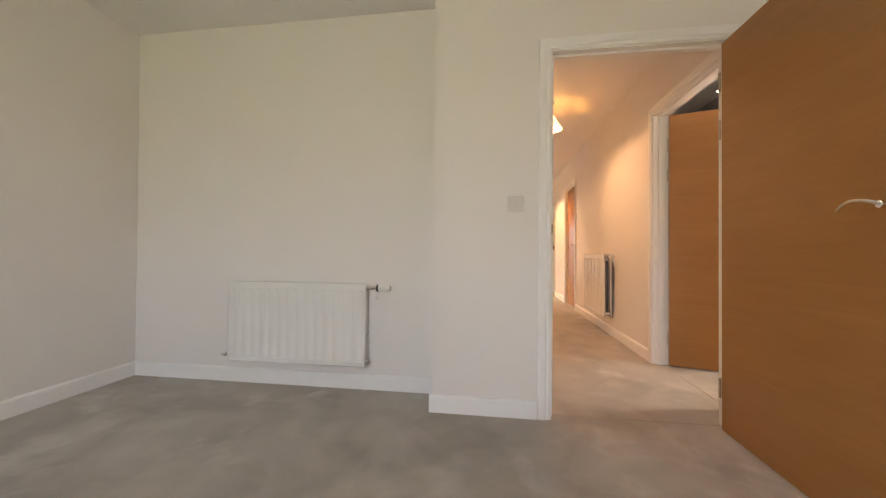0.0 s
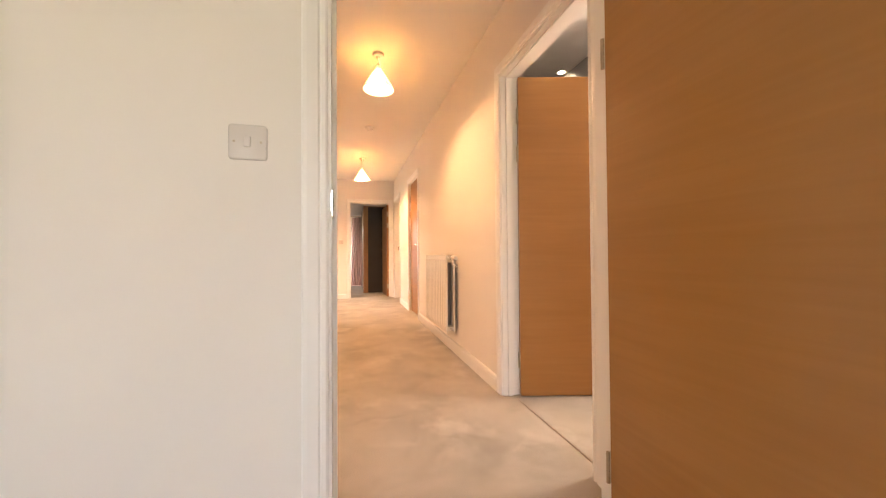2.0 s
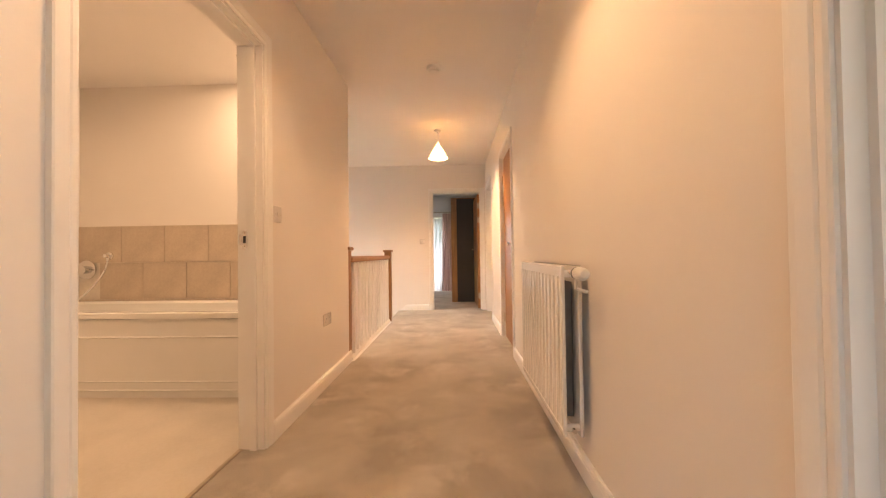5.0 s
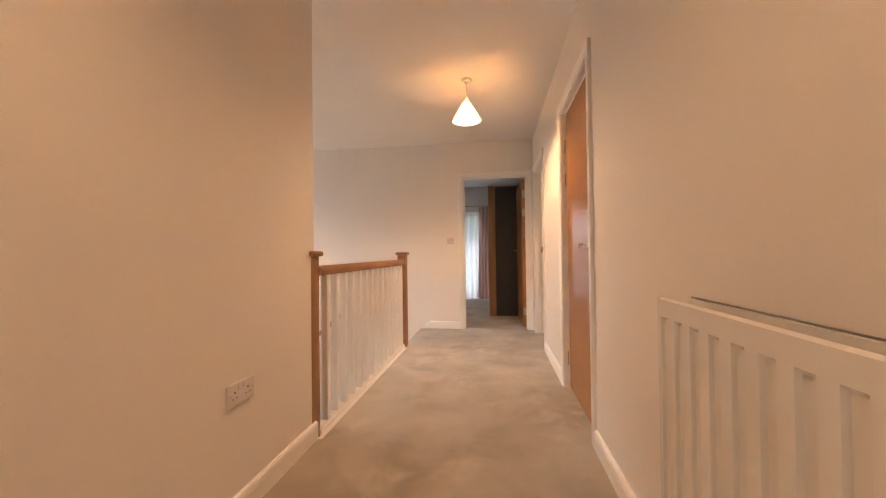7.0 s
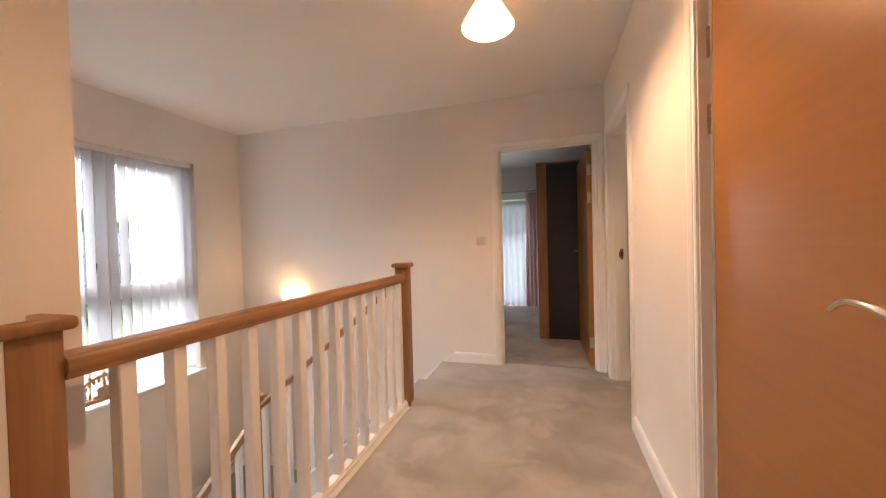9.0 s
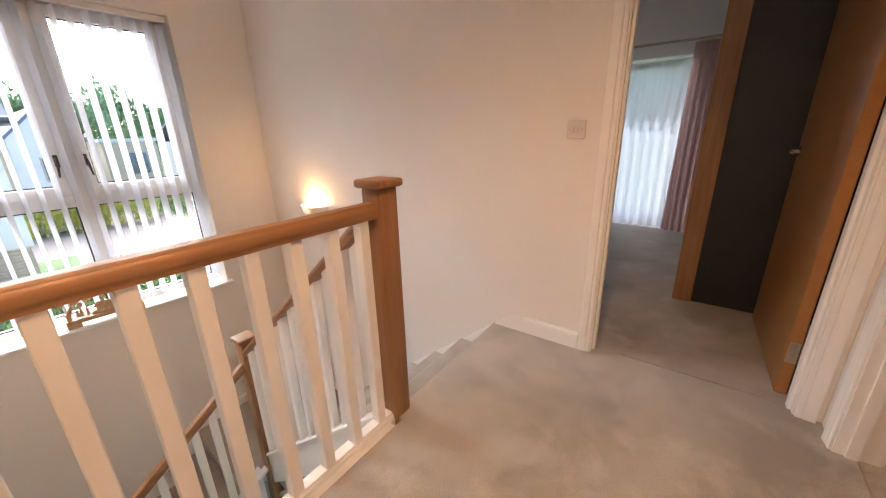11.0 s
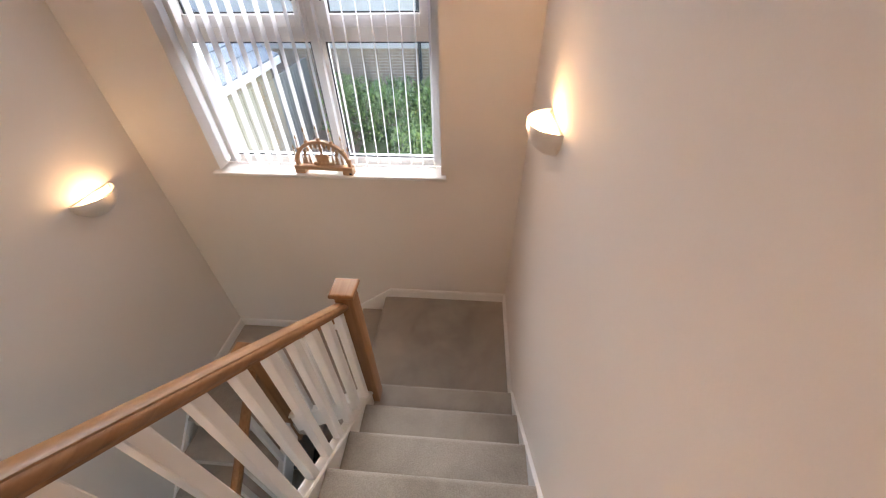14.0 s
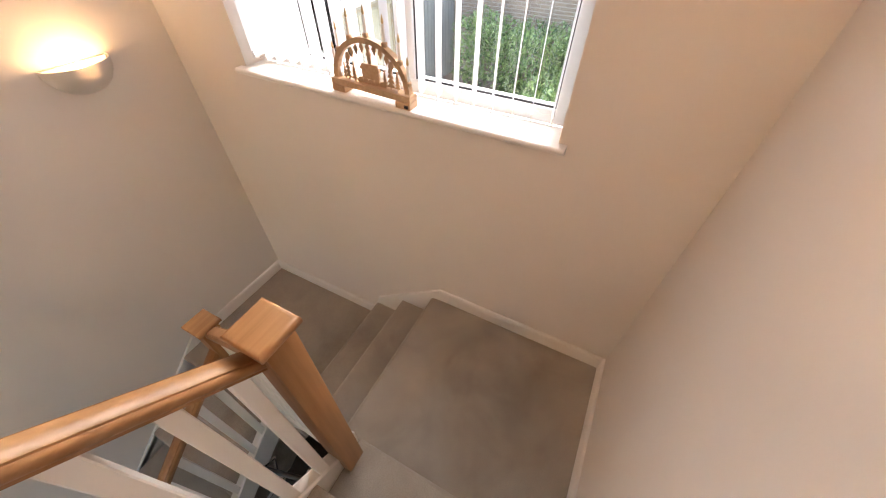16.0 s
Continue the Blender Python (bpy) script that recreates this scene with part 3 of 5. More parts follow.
# skirting boards
skirting((-3.09, 0.262), (-0.835, 0.262), (0, -1))
skirting((-0.835, 0.0), (-0.835, 0.244), (-1, 0))
skirting((-0.853, 0.0), (-0.2525, 0.0), (0, -1))
skirting((-3.09, -4.0), (-3.09, 0.244), (1, 0))
skirting((0.793, 0.0), (1.30, 0.0), (0, -1))
skirting((LX, 1.262), (LX, 1.428), (1, 0))
skirting((LX, 2.450), (LX, SY + 0.002), (1, 0))
skirting((RX, 1.212), (RX, 3.918), (-1, 0))
skirting((RX, 4.842), (RX, 5.752), (-1, 0))
skirting((-0.565, FY), (-0.172, FY), (0, -1))
skirting((WX, 5.70), (WX, FY - 0.018), (1, 0), -1.365)
skirting((WX, FY), (-2.18, FY), (0, -1), -1.365)
skirting((WX, SS + 0.018), (WX, 5.10), (1, 0), -1.95)
skirting((WX, SS), (-2.24, SS), (0, 1), -1.95)
skirting((0.94, 6.68), (2.6, 6.68), (0, -1))
skirting((-2.6, 10.02), (-1.7, 10.02), (0, -1))
skirting((0.1, 10.02), (2.6, 10.02), (0, -1))
skirting((WX, SS), (-0.77, SS), (0, 1), G)
skirting((WX, FY), (RX, FY), (0, -1), G)

# doorways: frame poses look from the corridor or from the bedroom
TX = lambda x, y, a: pose(x, y, 0, 0, 0, a)
WF = "white painted doorway with moulded architraves"
door_frame(TX(-0.205, 0.0, 0), 0.95, 2.045, 0.10, WF, -1)
door_frame(TX(RX, 1.165, -90), 0.92, 2.08, 0.12, WF, 1)
door_frame(TX(RX, 4.795, -90), 0.83, 2.08, 0.12, WF, 1)
door_frame(TX(RX, 6.625, -90), 0.825, 2.045, 0.12, WF, 1)
door_frame(TX(LX, 0.37, 90), 0.845, 2.045, 0.12, WF, -1)
door_frame(TX(LX, 1.475, 90), 0.928, 2.045, 0.12, WF, 1)
door_frame(TX(-0.125, FY, 0), 0.88, 2.045, 0.12, WF, 1)

# door leaves
D = "flush oak-veneered door with chrome lever handles, "
door("door_1", pose(0.672, 0.004, 0, 0, 0, -90.3), 0.876, D + "standing open into the bedroom", flip=False, hz=1.058)
door("door_2", pose(0.926, 1.134, 0, 0, 0, -15.0), 0.858, D + "standing open into a side room", flip=True, h=2.035)
door("door_3", pose(RX + 0.034, 4.765, 0, 0, 0, -90), 0.772, D + "shut", flip=False, h=2.045, handles=(1, 0))
door("door_4", pose(0.944, 5.830, 0, 0, 0, 2), 0.765, D + "open inside a small room", flip=False, handles=(0, 0))
door("door_5", pose(LX - 0.034, 0.40, 0, 0, 0, 90), 0.786, D + "shut", flip=False, handles=(1, 0))
door("door_6", pose(0.724, FY + 0.128, 0, 0, 0, 91.5), 0.818, D + "standing open against a wardrobe", flip=False)
keep_plate(pose(-0.1765, 0.020, 1.04, 0, 0, 90))
keep_plate(pose(LX - 0.090, 2.3745, 1.04, 0, 0, 0))
keep_plate(pose(RX + 0.088, 6.5965, 1.04, 0, 0, 0))

# switches and sockets
switch_plate(pose(-0.373, 0.0, 1.182))
switch_plate(pose(LX, 2.515, 1.18, 0, 0, 90))
switch_plate(pose(LX, 3.257, 0.483, 0, 0, 90), socket=True)
switch_plate(pose(-0.281, FY, 1.18), 3)
switch_plate(pose(LX, 1.787, 2.277, 0, 0, 90))


# ---- radiators ----
def radiator(m, w, h, label, valve):
    """Double panel radiator: front face at y 0 of m, wall behind at y 0.1, its left end at x 0, its foot at z 0."""
    ob = thing("radiator", label, "radiator", "", "", m)

    def panel(y, s, name):
        bm = bmesh.new()
        n = round(w / 0.0667)
        us = [0.0, 0.005]
        for k in range(n):
            a = 0.005 + (w - 0.010) * k / n
            p = (w - 0.010) / n
            us += [a + p * f for f in (0.24, 0.33, 0.67, 0.76)]
        us += [w - 0.005, w]
        zs = [0, 0.005, 0.040, 0.046, h - 0.053, h - 0.045, h - 0.005, h]
        rows = []
        for j, z in enumerate(zs):
            row = []
            for i, u in enumerate(us):
                g = 2 <= i < len(us) - 2 and (i - 2) % 4 in (1, 2)
                d = 0.0075 if g and j == 4 else 0.0045 if g and j == 3 else 0.0
                d += 0.006 if i in (0, len(us) - 1) or j in (0, len(zs) - 1) else 0.0
                row.append(bm.verts.new((u, y + s * d, z)))
            rows.append(row)
        for a, b in zip(rows, rows[1:]):
            for i in range(len(us) - 1):
                bm.faces.new((a[i], a[i + 1], b[i + 1], b[i]))
        box(bm, 0.002, w - 0.002, min(y + s * 0.0065, y + s * 0.016), max(y + s * 0.0065, y + s * 0.016), 0.004, h - 0.004)
        part(name, bm, ENAMEL, ob, "", True)

    panel(0.0, 1, "front_panel")
    bm = bmesh.new()
    tube(bm, [(0.004, 0.001, 0.030), (w - 0.004, 0.001, 0.030)], 0.0035, 8)
    part("seam", bm, ENAMEL, ob, "", True)
    panel(0.085, -1, "back_panel")
    bm = bmesh.new()
    pts = []
    n = int((w - 0.1) / 0.02)
    for k in range(n):
        x = 0.05 + k * 0.02
        pts += [(x, 0.022), (x + 0.008, 0.022), (x + 0.010, 0.062), (x + 0.018, 0.062)]
    lo, hi = [bm.verts.new((*p, 0.06)) for p in pts], [bm.verts.new((*p, h - 0.07)) for p in pts]
    for k in range(len(pts) - 1):
        bm.faces.new((lo[k], lo[k + 1], hi[k + 1], hi[k]))
    part("convector", bm, FIN, ob, "folded steel convector, coloured dark for the shade between the panels")
    for x in (0.02, w - 0.02):
        for z in (0.035, h - 0.035):
            bm = bmesh.new()
            tube(bm, [(x, 0.012, z), (x, 0.073, z)], 0.016, 12)
            part("header_tube", bm, ENAMEL, ob, "", True)
    for x in (0.18, w - 0.18):
        part("bracket", boxed(x - 0.015, x + 0.015, 0.078, 0.1, 0.08, h - 0.08), ENAMEL, ob)
    v = new("valve")
    v.parent = ob
    v["label"] = "thermostatic valve with a white ribbed head and a black ring"
    s = 1 if valve > 0 else -1
    v.matrix_local = pose(w - 0.02 if s > 0 else 0.02, 0.042, h - 0.027) @ Matrix.Diagonal((s, 1, 1, 1))
    R90 = Matrix.Rotation(radians(90), 4, "Y")
    bm = bmesh.new()
    lathe(bm, [(0.0, 0.0), (0.013, 0.0), (0.013, 0.036), (0.010, 0.038), (0.010, 0.046), (0.014, 0.046), (0.014, 0.060), (0.011, 0.062), (0.011, 0.088), (0.0, 0.088)], R90, 12)
    part("union", bm, CHROME, v, "metal pipe union", True)
    bm = bmesh.new()
    lathe(bm, [(0.0, 0.084), (0.021, 0.084), (0.024, 0.088), (0.024, 0.096), (0.0, 0.098)], R90, 20)
    part("ring", bm, BLACK, v, "black ring", True)
    bm = bmesh.new()
    lathe(bm, [(0.0, 0.096), (0.022, 0.096), (0.024, 0.104), (0.0235, 0.150), (0.021, 0.168), (0.015, 0.174), (0.0, 0.175)], R90, 24)
    for k in range(24):
        a = math.tau * k / 24
        tube(bm, [(0.106, 0.0237 * math.cos(a), 0.0237 * math.sin(a)), (0.150, 0.0233 * math.cos(a), 0.0233 * math.sin(a))], 0.0016, 6)
    part("valve_head", bm, PLASTIC, v, "white ribbed plastic head", True)
    bm = bmesh.new()
    tube(bm, [(0.0, 0.0, 0.0), (0.042, 0, 0.0), (0.043, 0, 0.0), (0.062, 0, 0.0), (0.063, 0, 0.0), (0.088, 0, -0.002)], [0.009, 0.009, 0.015, 0.015, 0.006, 0.005], 12)
    t = part("drain_tail", bm, CHROME, ob, "small chrome lockshield valve", True)
    t.matrix_local = pose(0.02 if s > 0 else w - 0.02, 0.042, 0.035) @ Matrix.Diagonal((-s, 1, 1, 1))
    bm = bmesh.new()
    lathe(bm, [(0.0, 0.0), (0.009, 0.0), (0.009, 0.016), (0.0, 0.016)], pose(w + 0.001 if s > 0 else -0.017, 0.042, 0.035, 0, 90), 12)
    part("blanking_plug", bm, CHROME, ob, "", True)
    bm = bmesh.new()
    tube(bm, [(0.030, 0, 0.0), (0.030, 0.0, -0.06), (0.030, 0.045, -0.075)], 0.0075, 10)
    part("pipe", bm, PLASTIC, v, "white pipe into the wall", True, pose(0.045, 0, 0))
    return ob


radiator(pose(-2.293, 0.190, 0.160) @ Matrix.Diagonal((1, 0.72, 1, 1)), 0.985, 0.54, "white ribbed double panel radiator under a plain wall", 1)
radiator(pose(0.705, 2.935, 0.205, 0, 0, -90), 0.845, 0.695, "white ribbed double panel radiator in the corridor", 1)


# ---- pendants, smoke alarm, downlights ----
def pendant(x, y, z, label):
    """z: the shade's lower rim."""
    ob = thing("pendant_light", label, "ceiling light", "corridor pendant lights", "", pose(x, y, C))
    bm = bmesh.new()
    lathe(bm, [(0.0, 0.0), (0.046, 0.0), (0.046, -0.008), (0.040, -0.020), (0.018, -0.026), (0.012, -0.040), (0.0, -0.04)])
    part("ceiling_rose", bm, PLASTIC, ob, "white plastic ceiling rose", True)
    zr = z - C
    bm = bmesh.new()
    tube(bm, [(0, 0, -0.035), (0, 0, zr + 0.19)], 0.0035, 8)
    part("flex", bm, PLASTIC, ob, "white flex", True)
    bm = bmesh.new()
    lathe(bm, [(0.0, zr + 0.20), (0.014, zr + 0.20), (0.019, zr + 0.185), (0.019, zr + 0.125), (0.0, zr + 0.12)], n=16)
    part("lamp_holder", bm, PLASTIC, ob, "", True)
    bm = bmesh.new()
    lathe(bm, [(0.119, zr), (0.120, zr + 0.006), (0.022, zr + 0.168), (0.0195, zr + 0.166), (0.116, zr)], n=40)
    part("shade", bm, SHADE, ob, "cream pleated cone lampshade, lit from inside", True)
    bm = bmesh.new()
    for k in range(3):
        a = math.tau * k / 3
        tube(bm, [(0.015 * math.cos(a), 0.015 * math.sin(a), zr + 0.150), (0.034 * math.cos(a), 0.034 * math.sin(a), zr + 0.160)], 0.0015, 6)
    for k in range(4):
        a = math.tau * k / 4 + 0.5
        tube(bm, [(0.1225 * math.cos(a), 0.1225 * math.sin(a), zr + 0.004), (0.0355 * math.cos(a), 0.0355 * math.sin(a), zr + 0.163)], 0.0016, 6)
    part("shade_frame", bm, BRASS, ob, "thin metal shade wires", True)
    bm = bmesh.new()
    lathe(bm, [(0.0, zr + 0.016), (0.020, zr + 0.022), (0.030, zr + 0.045), (0.024, zr + 0.075), (0.013, zr + 0.10), (0.012, zr + 0.12), (0.0, zr + 0.121)], n=20)
    b = part("bulb", bm, BULB, ob, "glowing warm bulb", True)
    b.visible_shadow = False
    return ob


pendant(LAMP_1[0], LAMP_1[1], 2.215, "cream cone pendant light, lit, hanging from the ceiling")
pendant(LAMP_2[0], LAMP_2[1], 2.145, "cream cone pendant light, lit, hanging from the ceiling")
ob = thing("smoke_alarm", "round white plastic smoke alarm on the ceiling", "smoke alarm", m=pose(0.127, 3.55, C))
bm = bmesh.new()
lathe(bm, [(0.0, 0.0), (0.062, 0.0), (0.062, -0.012), (0.055, -0.024), (0.0, -0.024)])
part("base", bm, PLASTIC, ob, "", True)
bm = bmesh.new()
lathe(bm, [(0.0, -0.0245), (0.040, -0.0245), (0.038, -0.040), (0.020, -0.044), (0.0, -0.044)])
part("cover", bm, PLASTIC, ob, "", True)


def downlight(x, y, label):
    ob = thing("downlight", label, "downlight", "recessed downlights", "", pose(x, y, C))
    bm = bmesh.new()
    lathe(bm, [(0.030, 0.0), (0.044, 0.0), (0.043, -0.005), (0.032, -0.006), (0.030, -0.001)])
    part("bezel", bm, CHROME, ob, "chrome bezel", True)
    bm = bmesh.new()
    lathe(bm, [(0.0, -0.001), (0.030, -0.001), (0.030, 0.004), (0.0, 0.004)])
    part("lens", bm, DOWN, ob, "glowing lens")
    return ob


downlight(-1.335, 3.30, "small recessed downlight, lit, in the bathroom ceiling")
downlight(-2.2, 2.2, "small recessed downlight, lit, in the bathroom ceiling")
downlight(1.68, 1.76, "small recessed downlight, lit, in the side room ceiling")


# ---- stairs ----
RISE, GO = 0.195, 0.240
N0 = -0.715
stairs = thing("staircase", "carpeted staircase with white strings turning round an open well", "staircase", m=pose(0, 0, 0))


def step(parent, along, n, s, a0, a1, z, depth):
    """One carpeted step: nosing at n, running back by depth along s (+1 or -1), between a0 and a1 crosswise, its top at z."""
    bm = bmesh.new()
    back = n - s * depth
    prof = [(back, z), (n - s * 0.022, z), (n - s * 0.008, z - 0.004), (n, z - 0.014), (n, z - 0.026), (n - s * 0.008, z - 0.034), (n - s * 0.026, z - 0.038),
            (n - s * 0.026, z - RISE - 0.02), (back, z - RISE - 0.02)]
    f = (lambda a: (lambda u, v: (u, a, v))) if along == "x" else (lambda a: (lambda u, v: (a, u, v)))
    prism(bm, prof, f(a0), f(a1))
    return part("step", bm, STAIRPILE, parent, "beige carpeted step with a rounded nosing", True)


# top flight, going down towards the window wall
IN1, OUT1 = 5.815, FY - 0.022
for k in range(1, 7):
    step(stairs, "x", N0 - GO * k, -1, IN1, OUT1, -RISE * k, GO + 0.03)
L1, L2 = -RISE * 7, -RISE * 10
E1 = N0 - GO * 6 + 0.026       # riser under the last tread meets the first landing
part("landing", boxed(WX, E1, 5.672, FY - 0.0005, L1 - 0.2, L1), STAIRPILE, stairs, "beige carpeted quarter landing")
# three risers down along the window wall
for k in (0, 1, 2):
    step(stairs, "y", 5.66 - 0.018 - 0.255 * k, -1, WX + 0.022, -2.165, L1 - RISE * k, 0.285 if k else 0.03)
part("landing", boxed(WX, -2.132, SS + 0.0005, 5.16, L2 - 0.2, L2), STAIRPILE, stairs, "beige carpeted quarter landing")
for k in range(0, 5):
    step(stairs, "x", -2.12 + 0.018 + GO * k, 1, SS + 0.022, 4.90, L2 - RISE * k, GO + 0.03 if k else 0.03)


def string(pts, a0, a1, along, label=""):
    bm = bmesh.new()
    f = (lambda a: (lambda u, v: (u, a, v))) if along == "x" else (lambda a: (lambda u, v: (a, u, v)))
    prism(bm, pts, f(a0), f(a1))
    return part("string", bm, GLOSSW, stairs, label or "white painted stair string")


P = RISE / GO
top = lambda x: 0.098 + P * (x + 0.565)
string([(-0.565, 0.098), (-0.565, 0.0), (-0.675, 0.0), (-0.73, -0.30), (-2.18, L1 - 0.02), (-2.18, top(-2.18))], FY - 0.020, FY - 0.0005, "x")
wy = lambda y: -1.267 + (RISE / 0.255) * (y - 5.70)
string([(5.70, -1.267), (5.70, -1.39), (5.15, L2 - 0.05), (5.10, L2), (5.10, L2 + 0.098), (5.16, wy(5.16))], WX + 0.0005, WX + 0.020, "y")
sl = lambda x: L2 + 0.098 - P * (x + 2.24)
string([(-2.24, L2 + 0.098), (-2.24, L2 - 0.02), (-0.96, G), (-0.85, G + 0.02), (-0.85, sl(-0.85))], SS + 0.0005, SS + 0.020, "x")
# strings beside the well, with a capping that carries the balusters
cap1 = lambda x: -1.150 + P * (x + 2.14)
string([(-0.735, cap1(-0.735)), (-0.735, cap1(-0.735) - 0.27), (-2.074, cap1(-2.074) - 0.27), (-2.074, cap1(-2.074))], 5.775, 5.812, "x")
cap2 = lambda y: -1.225 + 0.775 * (y - 5.745)
string([(5.745, cap2(5.745)), (5.745, cap2(5.745) - 0.30), (4.985, cap2(4.985) - 0.25), (4.985, cap2(4.985))], -2.170, -2.126, "y")
cap3 = lambda x: L2 + 0.06 - P * (x + 2.145)
string([(-2.145, cap3(-2.145)), (-2.145, cap3(-2.145) - 0.27), (-1.0, cap3(-1.0) - 0.20), (-1.0, cap3(-1.0))], 4.905, 4.942, "x")
# white apron under the landing's edge, and sloped soffits
part("apron", boxed(-0.668, -0.6405, SY, 5.757, -0.30, -0.0005), GLOSSW, stairs, "white painted apron under the landing edge")
bm = bmesh.new()
prism(bm, [(-0.72, -0.30), (-0.72, -0.34), (-2.15, L1 - 0.24), (-2.15, L1 - 0.20)], lambda u, v: (u, 5.80, v), lambda u, v: (u, FY, v))
part("soffit", bm, WALL, stairs, "plastered underside of the flight")
structure("ceiling_ground", boxed(-0.64, RX, SY, FY, -0.33, -0.285), CEIL, "white ceiling under the landing", "ceiling")


# ---- balustrade ----
HALF = [(0.028, 0.0), (0.028, 0.010), (0.031, 0.014), (0.034, 0.022), (0.034, 0.037), (0.031, 0.045), (0.0275, 0.0485), (0.0265, 0.0455), (0.0240, 0.0455), (0.0230, 0.051), (0.018, 0.056)]
RAIL = HALF + [(-u, v) for u, v in HALF[::-1]]


def newel(parent, x, y, z0, z1, w=0.09):
    n = new("newel_post")
    n.parent = parent
    n.matrix_local = pose(x, y, 0)
    n["label"] = "square oak newel post with a flat overhanging cap"
    h = w / 2
    part("post", boxed(-h, h, -h, h, z0, z1 - 0.032, bevel=0.004), OAKZ, n, "", True)
    c = h + 0.017
    bm = bmesh.new()
    box(bm, -c, c, -c, c, z1 - 0.032, z1)
    es = [e for e in bm.edges if abs(e.verts[0].co.z - e.verts[1].co.z) < 1e-6]
    bmesh.ops.bevel(bm, geom=es, offset=0.013, segments=3, profile=0.6, affect="EDGES")
    part("cap", bm, OAKX, n, "oak cap with rounded edges", True)
    return n


def handrail(parent, p, q):
    """The rail's underside runs from p to q; the ends are cut upright."""
    p, q = Vector(p), Vector(q)
    d = q - p
    flat = Vector((d.x, d.y, 0)).length
    bm = bmesh.new()
    s = d.z / flat
    prism(bm, RAIL, lambda u, v: (0, u, v), lambda u, v: (flat, u, v + s * flat))
    ob = part("handrail", bm, OAKX, parent, "moulded oak handrail", True)
    ob.matrix_local = pose(*p, 0, 0, math.degrees(math.atan2(d.y, d.x)))
    return ob


def baluster(parent, x, y, z0, z1, slope=0.0, turn=0.0):
    bm = bmesh.new()
    h = 0.0205
    v = []
    for z, k in ((z0, 1), (z1, 1)):
        v.append([bm.verts.new((a, b, z + slope * a)) for a, b in ((-h, -h), (h, -h), (h, h), (-h, h))])
    for i in range(4):
        bm.faces.new((v[0][i], v[0][(i + 1) % 4], v[1][(i + 1) % 4], v[1][i]))
    bm.faces.new(v[0][::-1])
    bm.faces.new(v[1])
    bmesh.ops.bevel(bm, geom=[e for e in bm.edges if abs(e.verts[0].co.z - e.verts[1].co.z) > 0.3], offset=0.003, segments=1, affect="EDGES")
    ob = part("baluster", bm, GLOSSW, parent)
    ob.matrix_local = pose(x, y, 0, 0, 0, turn)
    return ob


BX = -0.702
rail = thing("landing_balustrade", "oak handrail and newels with square white balusters along the landing", "balustrade")
Y1, Y2 = SY + 0.012, 5.830     # the first newel is let into the end of the wall
newel(rail, BX - 0.021, Y1, -0.30, 1.034)
newel(rail, BX, Y2, -0.34, 1.030)
handrail(rail, (BX, Y1 + 0.045, 0.893), (BX, Y2 - 0.045, 0.893))
bm = bmesh.new()
prism(bm, [(-0.030, 0), (0.030, 0), (0.030, 0.016), (0.022, 0.020), (0.020, 0.028), (-0.020, 0.028), (-0.022, 0.020), (-0.030, 0.016)],
      lambda u, v: (BX + u, Y1 + 0.045, v + 0.0005), lambda u, v: (BX + u, Y2 - 0.045, v + 0.0005))
part("base_rail", bm, GLOSSW, rail, "white moulded base rail")
part("base_trim", boxed(BX - 0.04, -0.6685, Y1 + 0.045, Y2 - 0.045, -0.28, 0.0), GLOSSW, rail)
for k in range(14):
    baluster(rail, BX, 5.728 - 0.1315 * k, 0.028, 0.894)

flight = thing("stair_balustrade", "oak handrails and newels with square white balusters round the stairwell", "balustrade")
N3, N4 = -2.068, -2.165
newel(flight, N3, 5.808, L1 - 0.22, -0.077)
newel(flight, N4, 4.912, L2 - 0.30, -0.862)
newel(flight, -0.96, 4.925, G, -1.78)
P1 = 0.83
h1 = lambda x: -0.245 + P1 * (x + 2.07)
handrail(flight, (BX - 0.045, 5.79, h1(BX - 0.045)), (N3 + 0.045, 5.79, h1(N3 + 0.045)))
capb = [(-0.030, 0), (0.030, 0), (0.030, 0.012), (0.021, 0.022), (-0.021, 0.022), (-0.030, 0.012)]


def capping(p, q):
    p, q = Vector(p), Vector(q)
    d = q - p
    flat = Vector((d.x, d.y, 0)).length
    bm = bmesh.new()
    prism(bm, capb, lambda u, v: (0, u, v), lambda u, v: (flat, u, v + d.z))
    ob = part("base_rail", bm, GLOSSW, flight, "white moulded base rail")
    ob.matrix_local = pose(*p, 0, 0, math.degrees(math.atan2(d.y, d.x)))


capping((BX - 0.045, 5.793, cap1(BX - 0.045) + 0.001), (N3 + 0.045, 5.793, cap1(N3 + 0.045) + 0.001))
for k in range(10):
    x = -1.965 + 0.1175 * k
    baluster(flight, x, 5.793, cap1(x) + 0.022, h1(x) + 0.002, P1)
h2 = lambda y: -0.340 + 0.775 * (y - 5.745)
handrail(flight, (N3 - 0.01, 5.765, h2(5.765)), (N4, 4.957, h2(4.957)))
capping((N3 - 0.01, 5.765, cap2(5.765) + 0.001), (N4, 4.957, cap2(4.957) + 0.001))
for k in range(1, 7):
    y = 5.745 - 0.76 * k / 7
    baluster(flight, N4 + (N3 - 0.01 - N4) * (y - 4.975) / 0.79, y, cap2(y) + 0.022, h2(y) + 0.002, 0.775, 90)
h3 = lambda x: -1.09 - P * (x + 2.145)
handrail(flight, (N4 + 0.045, 4.925, h3(N4 + 0.045)), (-1.005, 4.925, h3(-1.005)))
capping((N4 + 0.045, 4.925, cap3(N4 + 0.045) + 0.001), (-1.005, 4.925, cap3(-1.005) + 0.001))
